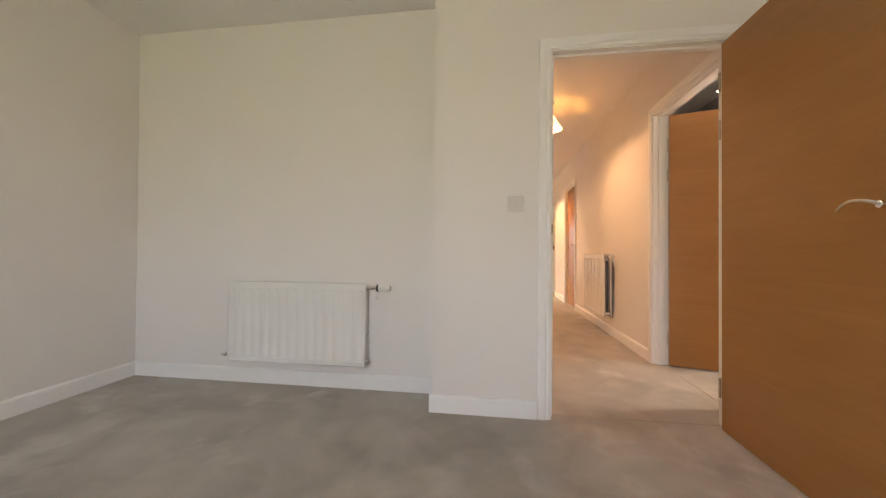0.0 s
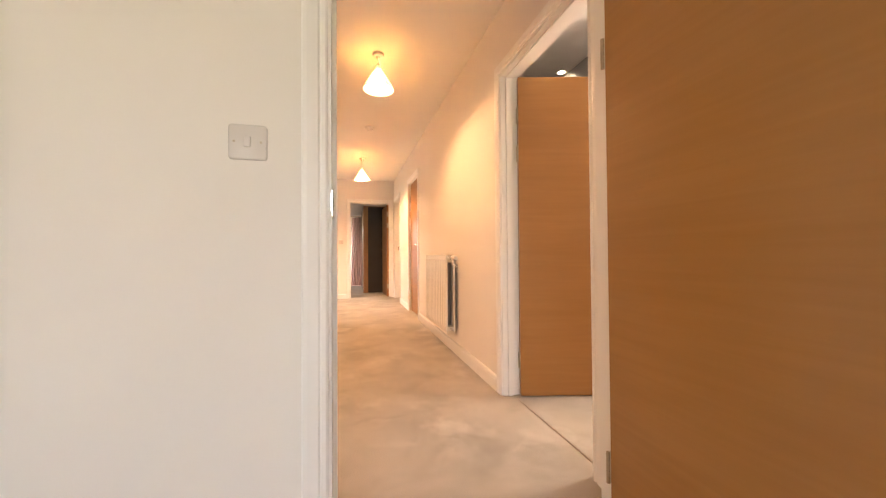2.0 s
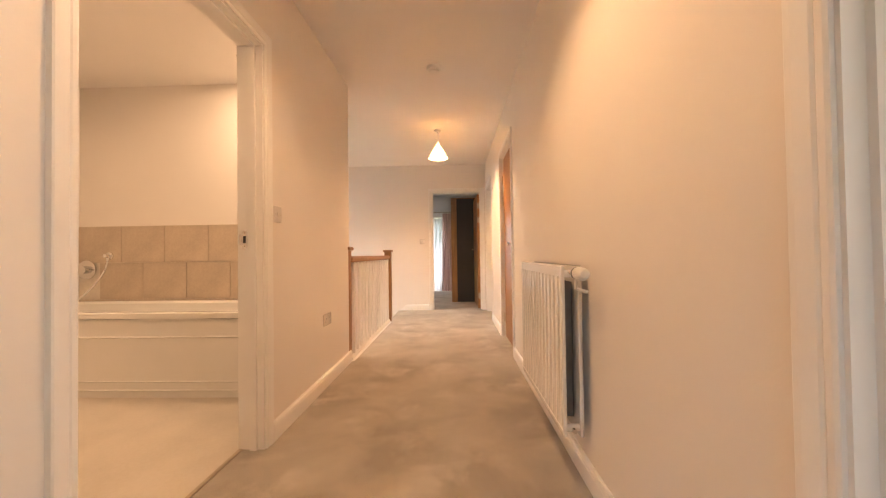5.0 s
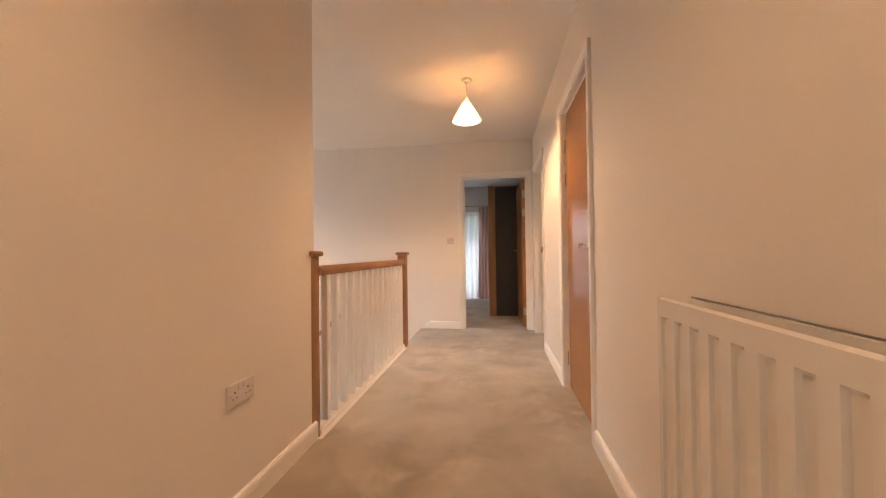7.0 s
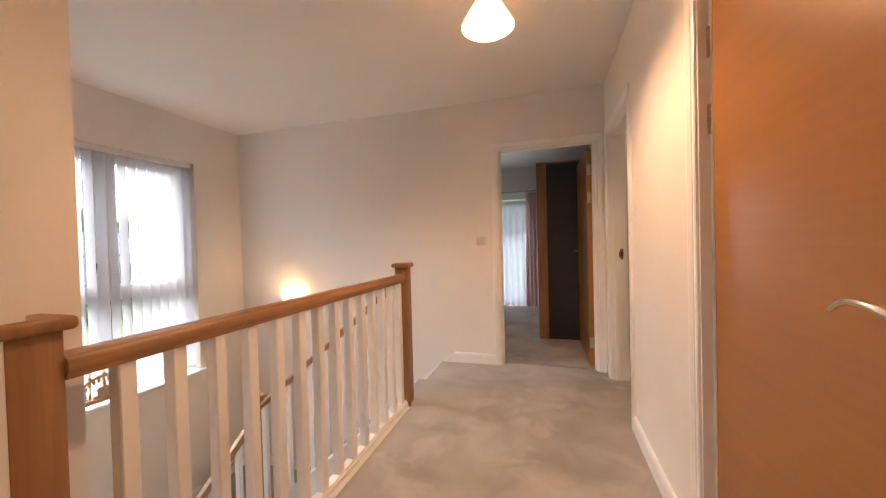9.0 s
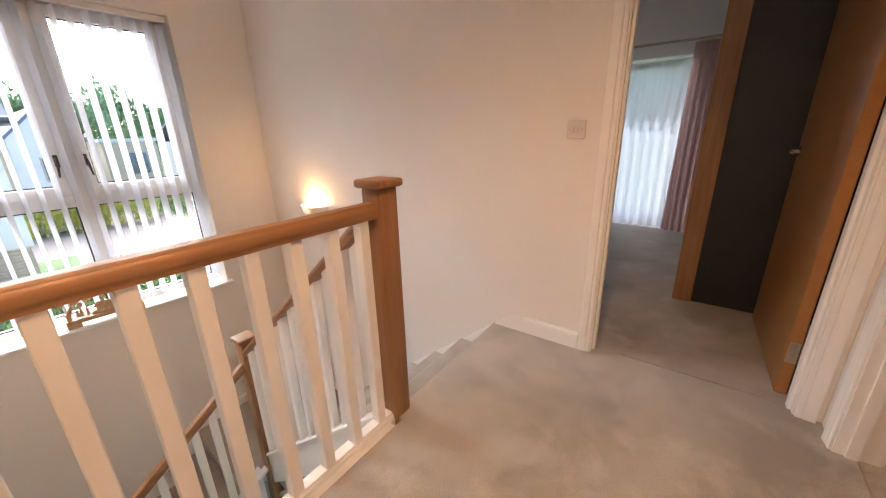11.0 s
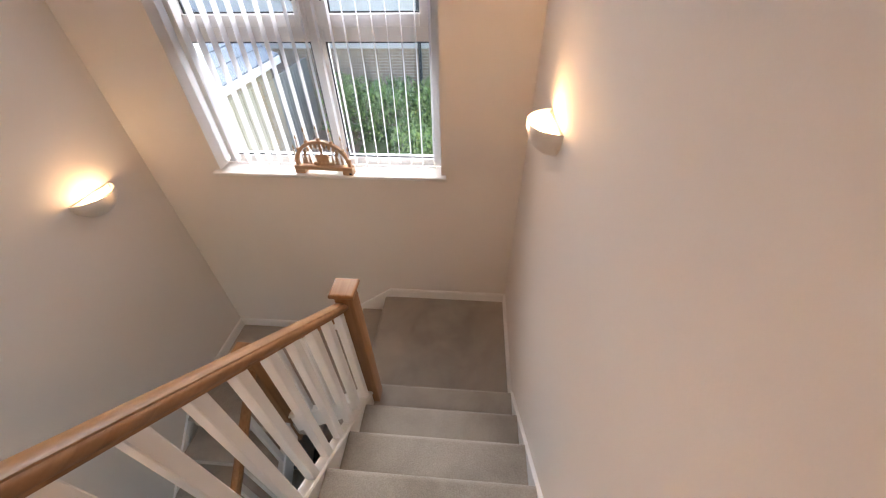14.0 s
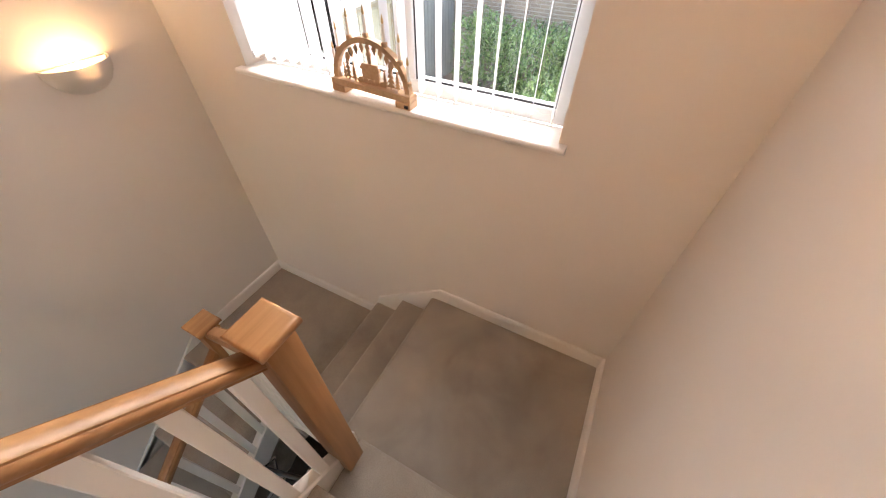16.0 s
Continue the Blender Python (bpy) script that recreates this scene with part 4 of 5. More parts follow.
for k in range(1, 10):
    x = N4 + 0.045 + (-1.005 - N4 - 0.045) * k / 10
    baluster(flight, x, 4.925, cap3(x) + 0.022, h3(x) + 0.002, -P)
bm = bmesh.new()
lathe(bm, [(0.0, 0.0), (0.009, 0.0), (0.009, 0.001), (0.0, 0.001)], pose(BX - 0.002, Y2 + 0.0455, 0.876, -90), 14)
part("screw_plug", bm, BLACK, rail, "dark screw hole in the post")


# ---- wall lamps ----
def wall_lamp(m, label):
    """Half-bowl uplighter; wall behind at y 0 of m, rim at z 0, bulging towards -y."""
    ob = thing("wall_lamp", label, "wall light", "stairwell uplighters", "", m)
    prof = [(0.0, -0.136), (0.045, -0.133), (0.082, -0.120), (0.112, -0.096), (0.134, -0.064), (0.147, -0.030), (0.150, 0.0), (0.145, 0.0), (0.141, -0.030), (0.127, -0.064), (0.104, -0.092), (0.055, -0.122), (0.0, -0.128)]
    bm = bmesh.new()
    sc = Matrix.Diagonal((1.0, 0.86, 1.0, 1.0))
    lathe(bm, prof, sc, 28, math.pi, math.tau)
    part("bowl", bm, CERAMIC, ob, "white ceramic half bowl", True)
    part("back_plate", boxed(-0.138, 0.138, -0.014, 0.0, -0.068, -0.002, bevel=0.003), CERAMIC, ob)
    bm = bmesh.new()
    lathe(bm, [(0.0, 0.045), (0.012, 0.040), (0.018, 0.022), (0.018, 0.0), (0.012, -0.02), (0.012, -0.06), (0.0, -0.06)], pose(0, -0.055, -0.035), 16)
    b = part("bulb", bm, BULB, ob, "glowing warm bulb", True)
    b.visible_shadow = False
    return ob


wall_lamp(pose(-2.44, FY, 0.612), "white ceramic half-bowl uplighter, lit, on the stair wall")
wall_lamp(pose(-2.665, SS, 0.012, 0, 0, 180), "white ceramic half-bowl uplighter, lit, on the lower stair wall")


# ---- stair window ----
win = thing("window_1", "white upvc window of two casements over two fixed lights", "window", "", "structure")
XI, XO = -3.275, -3.345     # inner and outer face of the frame
y0, y1, z0, z1, TR = 4.56, 6.20, -0.06, 2.05, 0.79
ym = 5.46


def bar(name, a, b, c, d, parent=win, depth=0.0, m=UPVC):
    return part(name, boxed(XO - depth, XI + depth, a, b, c, d, bevel=0.006), m, parent)


bar("frame", y0, y0 + 0.06, z0, z1)
bar("frame", y1 - 0.06, y1, z0, z1)
bar("frame", y0 + 0.06, y1 - 0.06, z0, z0 + 0.06)
bar("frame", y0 + 0.06, y1 - 0.06, z1 - 0.06, z1)
bar("mullion", ym - 0.045, ym + 0.045, z0 + 0.06, z1 - 0.06)
bar("transom", y0 + 0.06, ym - 0.045, TR - 0.045, TR + 0.045)
bar("transom", ym + 0.045, y1 - 0.06, TR - 0.045, TR + 0.045)


def pane(parent, a, b, c, d, name="pane"):
    g = part(name, boxed(-3.316, -3.300, a, b, c, d), GLASS, parent, "clear double glazed pane")
    g.visible_shadow = False
    bm = bmesh.new()
    for q in ((a, a + 0.008, c, d), (b - 0.008, b, c, d), (a + 0.008, b - 0.008, c, c + 0.008), (a + 0.008, b - 0.008, d - 0.008, d)):
        box(bm, -3.296, -3.288, *q)
    part("seal", bm, SEAL, parent, "dark glazing seal")


for a, b, side in ((y0 + 0.06, ym - 0.045, 1), (ym + 0.045, y1 - 0.06, -1)):
    pane(win, a, b, z0 + 0.06, TR - 0.045)
    c, d = TR + 0.045, z1 - 0.06
    sash = new("casement")
    sash.parent = win
    sash["label"] = "white opening casement with a grey lever handle"
    f = 0.055
    for q in ((a - 0.012, a + f, c - 0.012, d + 0.012), (b - f, b + 0.012, c - 0.012, d + 0.012), (a + f, b - f, c - 0.012, c + f), (a + f, b - f, d - f, d + 0.012)):
        part("sash_frame", boxed(XI - 0.03, XI + 0.014, *q, bevel=0.006), UPVC, sash)
    pane(sash, a + f, b - f, c + f, d - f)
    hy = b - f / 2 if side > 0 else a + f / 2
    bm = bmesh.new()
    box(bm, XI + 0.014, XI + 0.024, hy - 0.012, hy + 0.012, 1.02, 1.10, bevel=0.004)
    tube(bm, [(XI + 0.024, hy, 1.075), (XI + 0.045, hy, 1.07), (XI + 0.050, hy - side * 0.004, 1.04), (XI + 0.046, hy - side * 0.012, 0.955)], [0.009, 0.009, 0.008, 0.006], 10)
    part("handle", bm, DARKM, sash, "dark grey metal window handle", True)
bm = boxed(XI + 0.001, WX + 0.035, y0 + 0.001, y1 - 0.001, -0.088, -0.062)
box(bm, WX + 0.0005, WX + 0.035, 4.525, y0 + 0.001, -0.088, -0.062)
box(bm, WX + 0.0005, WX + 0.035, y1 - 0.001, 6.235, -0.088, -0.062)
part("window_sill", bm, GLOSSW, win, "white gloss window board")
bm = bmesh.new()
tube(bm, [(WX + 0.035, 4.525, -0.075), (WX + 0.035, 6.235, -0.075)], 0.0135, 12)
part("sill_nosing", bm, GLOSSW, win, "", True)

# vertical blind
blind = thing("vertical_blind", "white vertical louvre blind with its slats turned open", "blind")
BXW = -3.205
part("headrail", boxed(BXW - 0.02, BXW + 0.02, y0 + 0.01, y1 - 0.01, 2.005, 2.045, bevel=0.004), PLASTIC, blind)
NS = 20
slat_ys = [y0 + 0.055 + (y1 - y0 - 0.11) * k / (NS - 1) for k in range(NS)]
bm = bmesh.new()
us = [-0.0445 + 0.089 * i / 6 for i in range(7)]
bow = [0.003 * (1 - (u / 0.0445) ** 2) for u in us]
lo, hi = [bm.verts.new((u, b, 0.0)) for u, b in zip(us, bow)], [bm.verts.new((u, b, 2.01)) for u, b in zip(us, bow)]
for i in range(6):
    bm.faces.new((lo[i], lo[i + 1], hi[i + 1], hi[i]))
slat_mesh = finish(bm, "slat", BLIND, True)
bm = bmesh.new()
box(bm, -0.040, 0.040, -0.002, 0.005, 0.004, 0.034, bevel=0.001)
weight_mesh = finish(bm, "slat_weight", PLASTIC)
for k, y in enumerate(slat_ys):
    s = new("slat", slat_mesh)
    s.parent = blind
    s.matrix_local = pose(BXW, y, -0.018, 0, 0, 12 + random.uniform(-2.5, 2.5))
    wgt = new("slat_weight", weight_mesh)
    wgt.parent = s
    if k < NS - 1:
        for dx in (-0.034, 0.034):
            bm = bmesh.new()
            tube(bm, [(BXW + dx, y + 0.006, 0.0), (BXW + dx, y + (slat_ys[1] - slat_ys[0]) / 2, -0.012), (BXW + dx, slat_ys[k + 1] - 0.006, 0.0)], 0.0012, 5)
            part("chain_link", bm, PLASTIC, blind)


# ---- wooden candle arch ----
def candle_arch(m):
    ob = thing("candle_arch", "carved wooden candle arch with white electric candles on a window board", "ornament", m=m)
    # built in the x-z plane, 0.44 wide
    W, T = 0.215, 0.013
    bm = bmesh.new()
    box(bm, -W, W, -0.028, 0.028, 0.030, 0.058, bevel=0.003)
    box(bm, -W, -W + 0.075, -0.030, 0.030, 0.0, 0.030, bevel=0.003)
    box(bm, W - 0.075, W, -0.030, 0.030, 0.0, 0.030, bevel=0.003)
    part("base", bm, PINE, ob, "wooden plinth on two feet")
    bm = bmesh.new()
    n = 28
    ring = []
    for i in range(n + 1):
        a = math.pi * i / n
        c, s = math.cos(a), math.sin(a)
        ring.append([bm.verts.new((r * c, y, 0.058 + r * s * 0.90)) for r, y in ((0.182, -T), (0.205, -T), (0.205, T), (0.182, T))])
    for a, b in zip(ring, ring[1:]):
        for k in range(4):
            bm.faces.new((a[k], a[(k + 1) % 4], b[(k + 1) % 4], b[k]))
    bm.faces.new(ring[0])
    bm.faces.new(ring[-1][::-1])
    part("arch", bm, PINE, ob, "wooden half-round arch", True)
    # fretwork scene: firs, a house with a spire, ground
    for x, h, w in ((-0.125, 0.105, 0.045), (-0.092, 0.075, 0.036), (-0.145, 0.065, 0.03), (0.105, 0.11, 0.048), (0.14, 0.075, 0.034), (0.075, 0.07, 0.03)):
        bm = boxed(x - 0.003, x + 0.003, -0.002, 0.002, 0.056, 0.062 + h)
        for j in range(5):
            zz, ww = 0.066 + h * j / 5.6, w * (1 - j / 5.5) / 2
            prism(bm, [(x - ww, zz), (x + ww, zz), (x + 0.002, zz + h * 0.2), (x - 0.002, zz + h * 0.2)], lambda u, v: (u, -0.002, v), lambda u, v: (u, 0.002, v))
        part("fir_tree", bm, PINE, ob, "fretwork fir tree")
    bm = bmesh.new()
    box(bm, -0.045, 0.045, -0.004, 0.004, 0.080, 0.118)
    prism(bm, [(-0.055, 0.118), (0.055, 0.118), (0.038, 0.142), (-0.038, 0.142)], lambda u, v: (u, -0.006, v), lambda u, v: (u, 0.006, v))
    box(bm, -0.006, 0.010, -0.004, 0.004, 0.142, 0.175)
    prism(bm, [(-0.010, 0.175), (0.014, 0.175), (0.002, 0.208)], lambda u, v: (u, -0.004, v), lambda u, v: (u, 0.004, v))
    for x in (-0.06, -0.03, 0.0, 0.03, 0.06):
        prism(bm, [(x - 0.02, 0.056), (x + 0.02, 0.056), (x + 0.012, 0.082), (x - 0.010, 0.078)], lambda u, v: (u, -0.005 + abs(u) * 0.05, v), lambda u, v: (u, 0.005, v))
    part("house", bm, PINE, ob, "fretwork house with a small spire")
    bm = bmesh.new()
    for i in range(9):
        a = math.pi * (0.22 + 0.56 * i / 8)
        x, z = 0.150 * math.cos(a), 0.058 + 0.150 * 0.9 * math.sin(a)
        prism(bm, [(x - 0.012, z + 0.012), (x, z - 0.012), (x + 0.012, z + 0.010), (x + 0.004, z + 0.028), (x - 0.005, z + 0.026)], lambda u, v: (u, -0.002, v), lambda u, v: (u, 0.002, v))
    part("branches", bm, PINE, ob, "fretwork hanging branches")
    for i in range(7):
        a = math.pi * (0.05 + 0.90 * i / 6)
        x, z = 0.198 * math.cos(a), 0.058 + 0.198 * 0.90 * math.sin(a)
        c = new("candle")
        c.parent = ob
        c["label"] = "white electric candle in a turned wooden cup"
        c.matrix_local = pose(x, 0, z - 0.004)
        bm = bmesh.new()
        lathe(bm, [(0.0, 0.0), (0.010, 0.0), (0.008, 0.006), (0.013, 0.014), (0.013, 0.024), (0.008, 0.027), (0.0, 0.027)], n=14)
        part("cup", bm, PINE, c, "", True)
        bm = bmesh.new()
        lathe(bm, [(0.0, 0.026), (0.0068, 0.026), (0.0068, 0.088), (0.0, 0.089)], n=12)
        part("stem", bm, PLASTIC, c, "", True)
        bm = bmesh.new()
        lathe(bm, [(0.0035, 0.088), (0.0055, 0.096), (0.004, 0.108), (0.0012, 0.119), (0.0, 0.121)], n=10)
        part("candle_bulb", bm, BRASS, c, "", True)
    part("switch", boxed(0.188, 0.206, -0.034, -0.029, 0.008, 0.020), BLACK, ob)
    return ob


candle_arch(pose(-3.150, 5.362, -0.062, 0, 0, 90 - 3))


# ---- bathroom ----
tub = thing("bathtub", "white acrylic bath with a ribbed front panel", "bath")
TX0, TX1, TY0, TY1, TZ = -3.07, -1.02, 3.0, 3.708, 0.575
bm = bmesh.new()
lv = [(0.0, TZ - 0.035), (0.0, TZ), (0.012, TZ + 0.006), (0.065, TZ + 0.006), (0.085, TZ - 0.01), (0.14, TZ - 0.36), (0.20, TZ - 0.42)]
rings = []
for d, z in lv:
    rr = []
    for cx, cy, a0 in ((TX1 - d, TY0 + d, -90), (TX1 - d, TY1 - d, 0), (TX0 + d, TY1 - d, 90), (TX0 + d, TY0 + d, 180)):
        r = 0.008 if d < 0.05 else 0.10
        sx = -1 if a0 in (-90, 0) else 1
        sy = 1 if a0 in (-90, 180) else -1
        for i in range(6):
            a = radians(a0 + 90 * i / 5)
            rr.append(bm.verts.new((cx + sx * r + r * math.cos(a), cy + sy * r + r * math.sin(a), z)))
    rings.append(rr)
for a, b in zip(rings, rings[1:]):
    for i in range(24):
        bm.faces.new((a[i], a[(i + 1) % 24], b[(i + 1) % 24], b[i]))
bm.faces.new(rings[-1])
part("basin", bm, ACRYL, tub, "", True)
bm = bmesh.new()
prof = [(0.018, 0.0), (0.018, 0.045), (0.008, 0.050), (0.014, 0.055), (0.014, 0.105), (0.006, 0.110), (0.014, 0.115), (0.014, 0.135), (0.014, 0.405), (0.006, 0.412), (0.014, 0.420), (0.014, 0.535), (0.04, 0.535), (0.04, 0.0)]
prism(bm, prof, lambda u, v: (TX0, TY0 + u, v), lambda u, v: (TX1, TY0 + u, v))
part("bath_panel", bm, ACRYL, tub, "white front panel with horizontal grooves")
part("end_panel", boxed(TX1 - 0.03, TX1 - 0.01, TY0 + 0.041, TY1, 0.0, 0.535), ACRYL, tub)

shower = thing("shower_mixer", "chrome concealed shower valve with a hose outlet and metal hose", "shower fitting")
bm = bmesh.new()
lathe(bm, [(0.0, 0.0), (0.085, 0.0), (0.083, 0.008), (0.035, 0.012), (0.034, 0.05), (0.0, 0.052)], pose(-3.0, 3.703, 0.86, 90), 30)
tube(bm, [(-3.0, 3.675, 0.86), (-2.95, 3.665, 0.86)], 0.008, 10)
part("valve", bm, CHROME, shower, "round chrome valve plate", True)
bm = bmesh.new()
lathe(bm, [(0.0, 0.0), (0.034, 0.0), (0.033, 0.010), (0.017, 0.014), (0.017, 0.05), (0.0, 0.052)], pose(-2.79, 3.703, 0.98, 90), 24)
tube(bm, [(-2.79, 3.685, 0.98), (-2.79, 3.68, 0.935)], 0.012, 12)
part("hose_outlet", bm, CHROME, shower, "round chrome hose outlet", True)
bm = bmesh.new()
tube(bm, [(-2.79 - 0.02 * (k / 20) - 0.19 * (k / 20) ** 2.2, 3.68 - 0.20 * (k / 20) ** 1.5, 0.935 - 0.42 * k / 20) for k in range(21)], 0.008, 10)
part("hose", bm, CHROME, shower, "flexible metal hose", True)

# ---- far bedroom ----
w2 = thing("window_2", "white glazed garden doors behind net curtains", "window", "", "structure")
for a, b in ((-1.60, -0.80), (-0.80, 0.0)):
    for q in ((a, a + 0.07, 0.03, 1.92), (b - 0.07, b, 0.03, 1.92), (a + 0.07, b - 0.07, 0.03, 0.15), (a + 0.07, b - 0.07, 1.84, 1.92)):
        part("window_frame", boxed(q[0], q[1], 10.10, 10.16, q[2], q[3], bevel=0.004), UPVC, w2)
    part("glazing_bar", boxed(a + 0.07, b - 0.07, 10.11, 10.15, 0.98, 1.03), UPVC, w2)
    g = part("pane", boxed(a + 0.07, b - 0.07, 10.125, 10.135, 0.15, 1.84), GLASS, w2)
    g.visible_shadow = False


def drape(name, label, x0, x1, y, ztop, zbot, folds, depth, material, gather=0.9):
    bm = bmesh.new()
    n = folds * 8
    rows = []
    rnd = random.Random(folds)
    ph = [rnd.uniform(-0.5, 0.5) for _ in range(n + 1)]
    for j in range(13):
        f = j / 12
        z = ztop + (zbot - ztop) * f
        row = []
        for i in range(n + 1):
            u = i / n
            d = depth * (0.35 + 0.65 * f) * math.sin(u * folds * math.tau + 0.4 * math.sin(f * 3 + ph[i // 8 * 8]))
            cx = (x0 + x1) / 2
            row.append(bm.verts.new((cx + (x0 + (x1 - x0) * u - cx) * (gather + (1 - gather) * f), y + d, z)))
        rows.append(row)
    for a, b in zip(rows, rows[1:]):
        for i in range(n):
            bm.faces.new((a[i], a[i + 1], b[i + 1], b[i]))
    return solid(name, bm, material, label, "curtain", smooth=True)


drape("net_curtain", "sheer white net curtain hanging to the carpet", -1.62, -0.04, 9.90, 1.87, 0.012, 15, 0.022, NET, 1.0)
drape("curtain", "rose-pink pleated curtain hanging from a pole", -0.06, 0.28, 9.80, 2.01, 0.012, 5, 0.040, CURTAIN, 0.8)
drape("curtain", "rose-pink pleated curtain hanging from a pole", -1.98, -1.62, 9.80, 2.01, 0.012, 5, 0.040, CURTAIN, 0.8)
pole = thing("curtain_pole", "slim metal curtain pole with brackets above the window", "curtain pole")
bm = bmesh.new()
tube(bm, [(-2.1, 9.80, 2.035), (0.55, 9.80, 2.035)], 0.013, 12)
part("pole", bm, STEEL, pole, "", True)
for x in (-2.0, -0.8, 0.42):
    bm = bmesh.new()
    tube(bm, [(x, 9.80, 2.035), (x, 10.0, 2.035), (x, 10.018, 2.035)], [0.009, 0.009, 0.024], 12)
    part("bracket", bm, STEEL, pole, "", True)

ward = thing("wardrobe", "tall oak wardrobe with a charcoal side panel", "wardrobe")
part("side_post", boxed(0.213, 0.325, 7.77, 7.815, 0.0, 2.085, bevel=0.002), OAKZ, ward, "oak edge post")
part("side_panel", boxed(0.325, 1.30, 7.795, 7.815, 0.03, 2.065), CHAR, ward, "matt charcoal panel")
part("top_rail", boxed(0.325, 1.30, 7.79, 7.815, 2.065, 2.085), OAKX, ward)
part("bottom_rail", boxed(0.325, 1.30, 7.79, 7.815, 0.0, 0.03), CHAR, ward)
part("carcass", boxed(0.245, 1.30, 7.815, 9.45, 0.0, 2.075, bevel=0.002), OAKZ, ward)

# ---- side room ----
w3 = thing("fitted_cupboard", "full-height dark cupboard with a grey fascia", "cupboard")
part("fascia", boxed(1.74, 2.4, 0.98, 2.6, 2.28, C - 0.001), GREYP, w3, "grey fascia under the ceiling")
part("carcass", boxed(1.77, 2.4, 0.98, 2.6, 0.0, 2.28), CHAR, w3)
part("cupboard_door", boxed(1.752, 1.77, 0.985, 1.785, 0.05, 2.275), CHAR, w3)
part("cupboard_door", boxed(1.752, 1.77, 1.79, 2.595, 0.05, 2.275), CHAR, w3)

# ---- folded pushchair at the foot of the stair ----
pc = thing("pushchair", "folded black pushchair with chrome tubes, standing in the stairwell", "pushchair", m=pose(-2.0, 5.25, G, 0, 0, 15))
bm = bmesh.new()
box(bm, -0.24, 0.20, -0.20, 0.20, 0.18, 0.52, bevel=0.06)
for v in bm.verts:
    v.co += Vector((noise.noise(v.co * 9) * 0.03, noise.noise(v.co * 9 + Vector((3, 0, 0))) * 0.03, noise.noise(v.co * 7) * 0.03))
part("seat_cover", bm, MESHBAG, pc, "black woven fabric", True)
for s in (-1, 1):
    bm = bmesh.new()
    tube(bm, [(0.25, 0.20 * s, 0.12), (0.12, 0.21 * s, 0.5), (0.02, 0.21 * s, 0.78), (0.10, 0.21 * s, 0.86)], 0.011, 10)
    part("side_tube", bm, CHROME, pc, "chrome frame tube", True)
    bm = bmesh.new()
    tube(bm, [(-0.25, 0.20 * s, 0.12), (0.05, 0.19 * s, 0.52), (0.30, 0.19 * s, 0.66)], 0.011, 10)
    part("cross_tube", bm, CHROME, pc, "chrome frame tube", True)
    for x in (-0.25, 0.25):
        bm = bmesh.new()
        lathe(bm, [(0.05, -0.018), (0.085, -0.018), (0.095, -0.008), (0.095, 0.008), (0.085, 0.018), (0.05, 0.018), (0.05, -0.018)], pose(x, 0.22 * s, 0.095, 90), 24)
        wl = part("wheel", bm, BLACK, pc, "black wheel", True)
        bm = bmesh.new()
        lathe(bm, [(0.0, -0.01), (0.05, -0.01), (0.05, 0.01), (0.0, 0.01)], pose(x, 0.22 * s, 0.095, 90), 16)
        part("hub", bm, PLASTIC, wl, "grey hub")
bm = bmesh.new()
tube(bm, [(0.10, -0.23, 0.86), (0.10, 0.23, 0.86)], 0.016, 10)
part("handlebar", bm, BLACK, pc, "black padded handlebar", True)
part("clip", boxed(0.0, 0.05, -0.02, 0.02, 0.53, 0.60, bevel=0.008), CHROME, pc, "chrome folding clip")


# ---- outside ----
GZ = -3.05
structure("ground", boxed(-400, 300, -300, 300, GZ - 0.3, GZ), GRASS, "mown grass", "ground")
bm = bmesh.new()
box(bm, -40, -13.5, 7.2, 12.5, GZ, GZ + 0.012)
box(bm, -24.5, -19.05, -4.0, 7.2, GZ, GZ + 0.012)
box(bm, -19, -13.5, 12.5, 40, GZ, GZ + 0.012)
structure("road", bm, GRAVEL, "pale block-paved lane between the houses", "road")
structure("pavement", boxed(-10.9, -3.46, -30, 3.4, GZ, GZ + 0.02), GRAVEL, "pale paving beside the house", "pavement")


def far_window(parent, x, ya, yb, za, zb):
    w = new("window")
    w.parent = parent
    w["label"] = "grey framed window with dark glass"
    ymid = (ya + yb) / 2
    for a, b in ((ya, ymid - 0.03), (ymid + 0.03, yb)):
        part("pane", boxed(x + 0.005, x + 0.02, a, b, za, zb), DGLASS, w)
    bm = bmesh.new()
    for q in ((ya - 0.07, ya, za - 0.07, zb + 0.07), (yb, yb + 0.07, za - 0.07, zb + 0.07), (ymid - 0.03, ymid + 0.03, za, zb), (ya, yb, za - 0.07, za), (ya, yb, zb, zb + 0.07)):
        box(bm, x, x + 0.05, *q)
    part("frame", bm, GREYP, w)


def roof(parent, x0, x1, ya, yb, ze, zr, along, material=SLATE, over=0.3):
    """A pitched roof with its ridge along x or y."""
    bm = bmesh.new()
    if along == "y":
        xm = (x0 + x1) / 2
        pr = [(x0 - over, ze - 0.1), (xm, zr), (x1 + over, ze - 0.1), (x1 + over, ze - 0.25), (xm, zr - 0.18), (x0 - over, ze - 0.25)]
        prism(bm, pr, lambda u, v: (u, ya - over, v), lambda u, v: (u, yb + over, v))
    else:
        yy = (ya + yb) / 2
        pr = [(ya - over, ze - 0.1), (yy, zr), (yb + over, ze - 0.1), (yb + over, ze - 0.25), (yy, zr - 0.18), (ya - over, ze - 0.25)]
        prism(bm, pr, lambda u, v: (x0 - over, u, v), lambda u, v: (x1 + over, u, v))
    return part("roof", bm, material, parent, "grey slate roof")


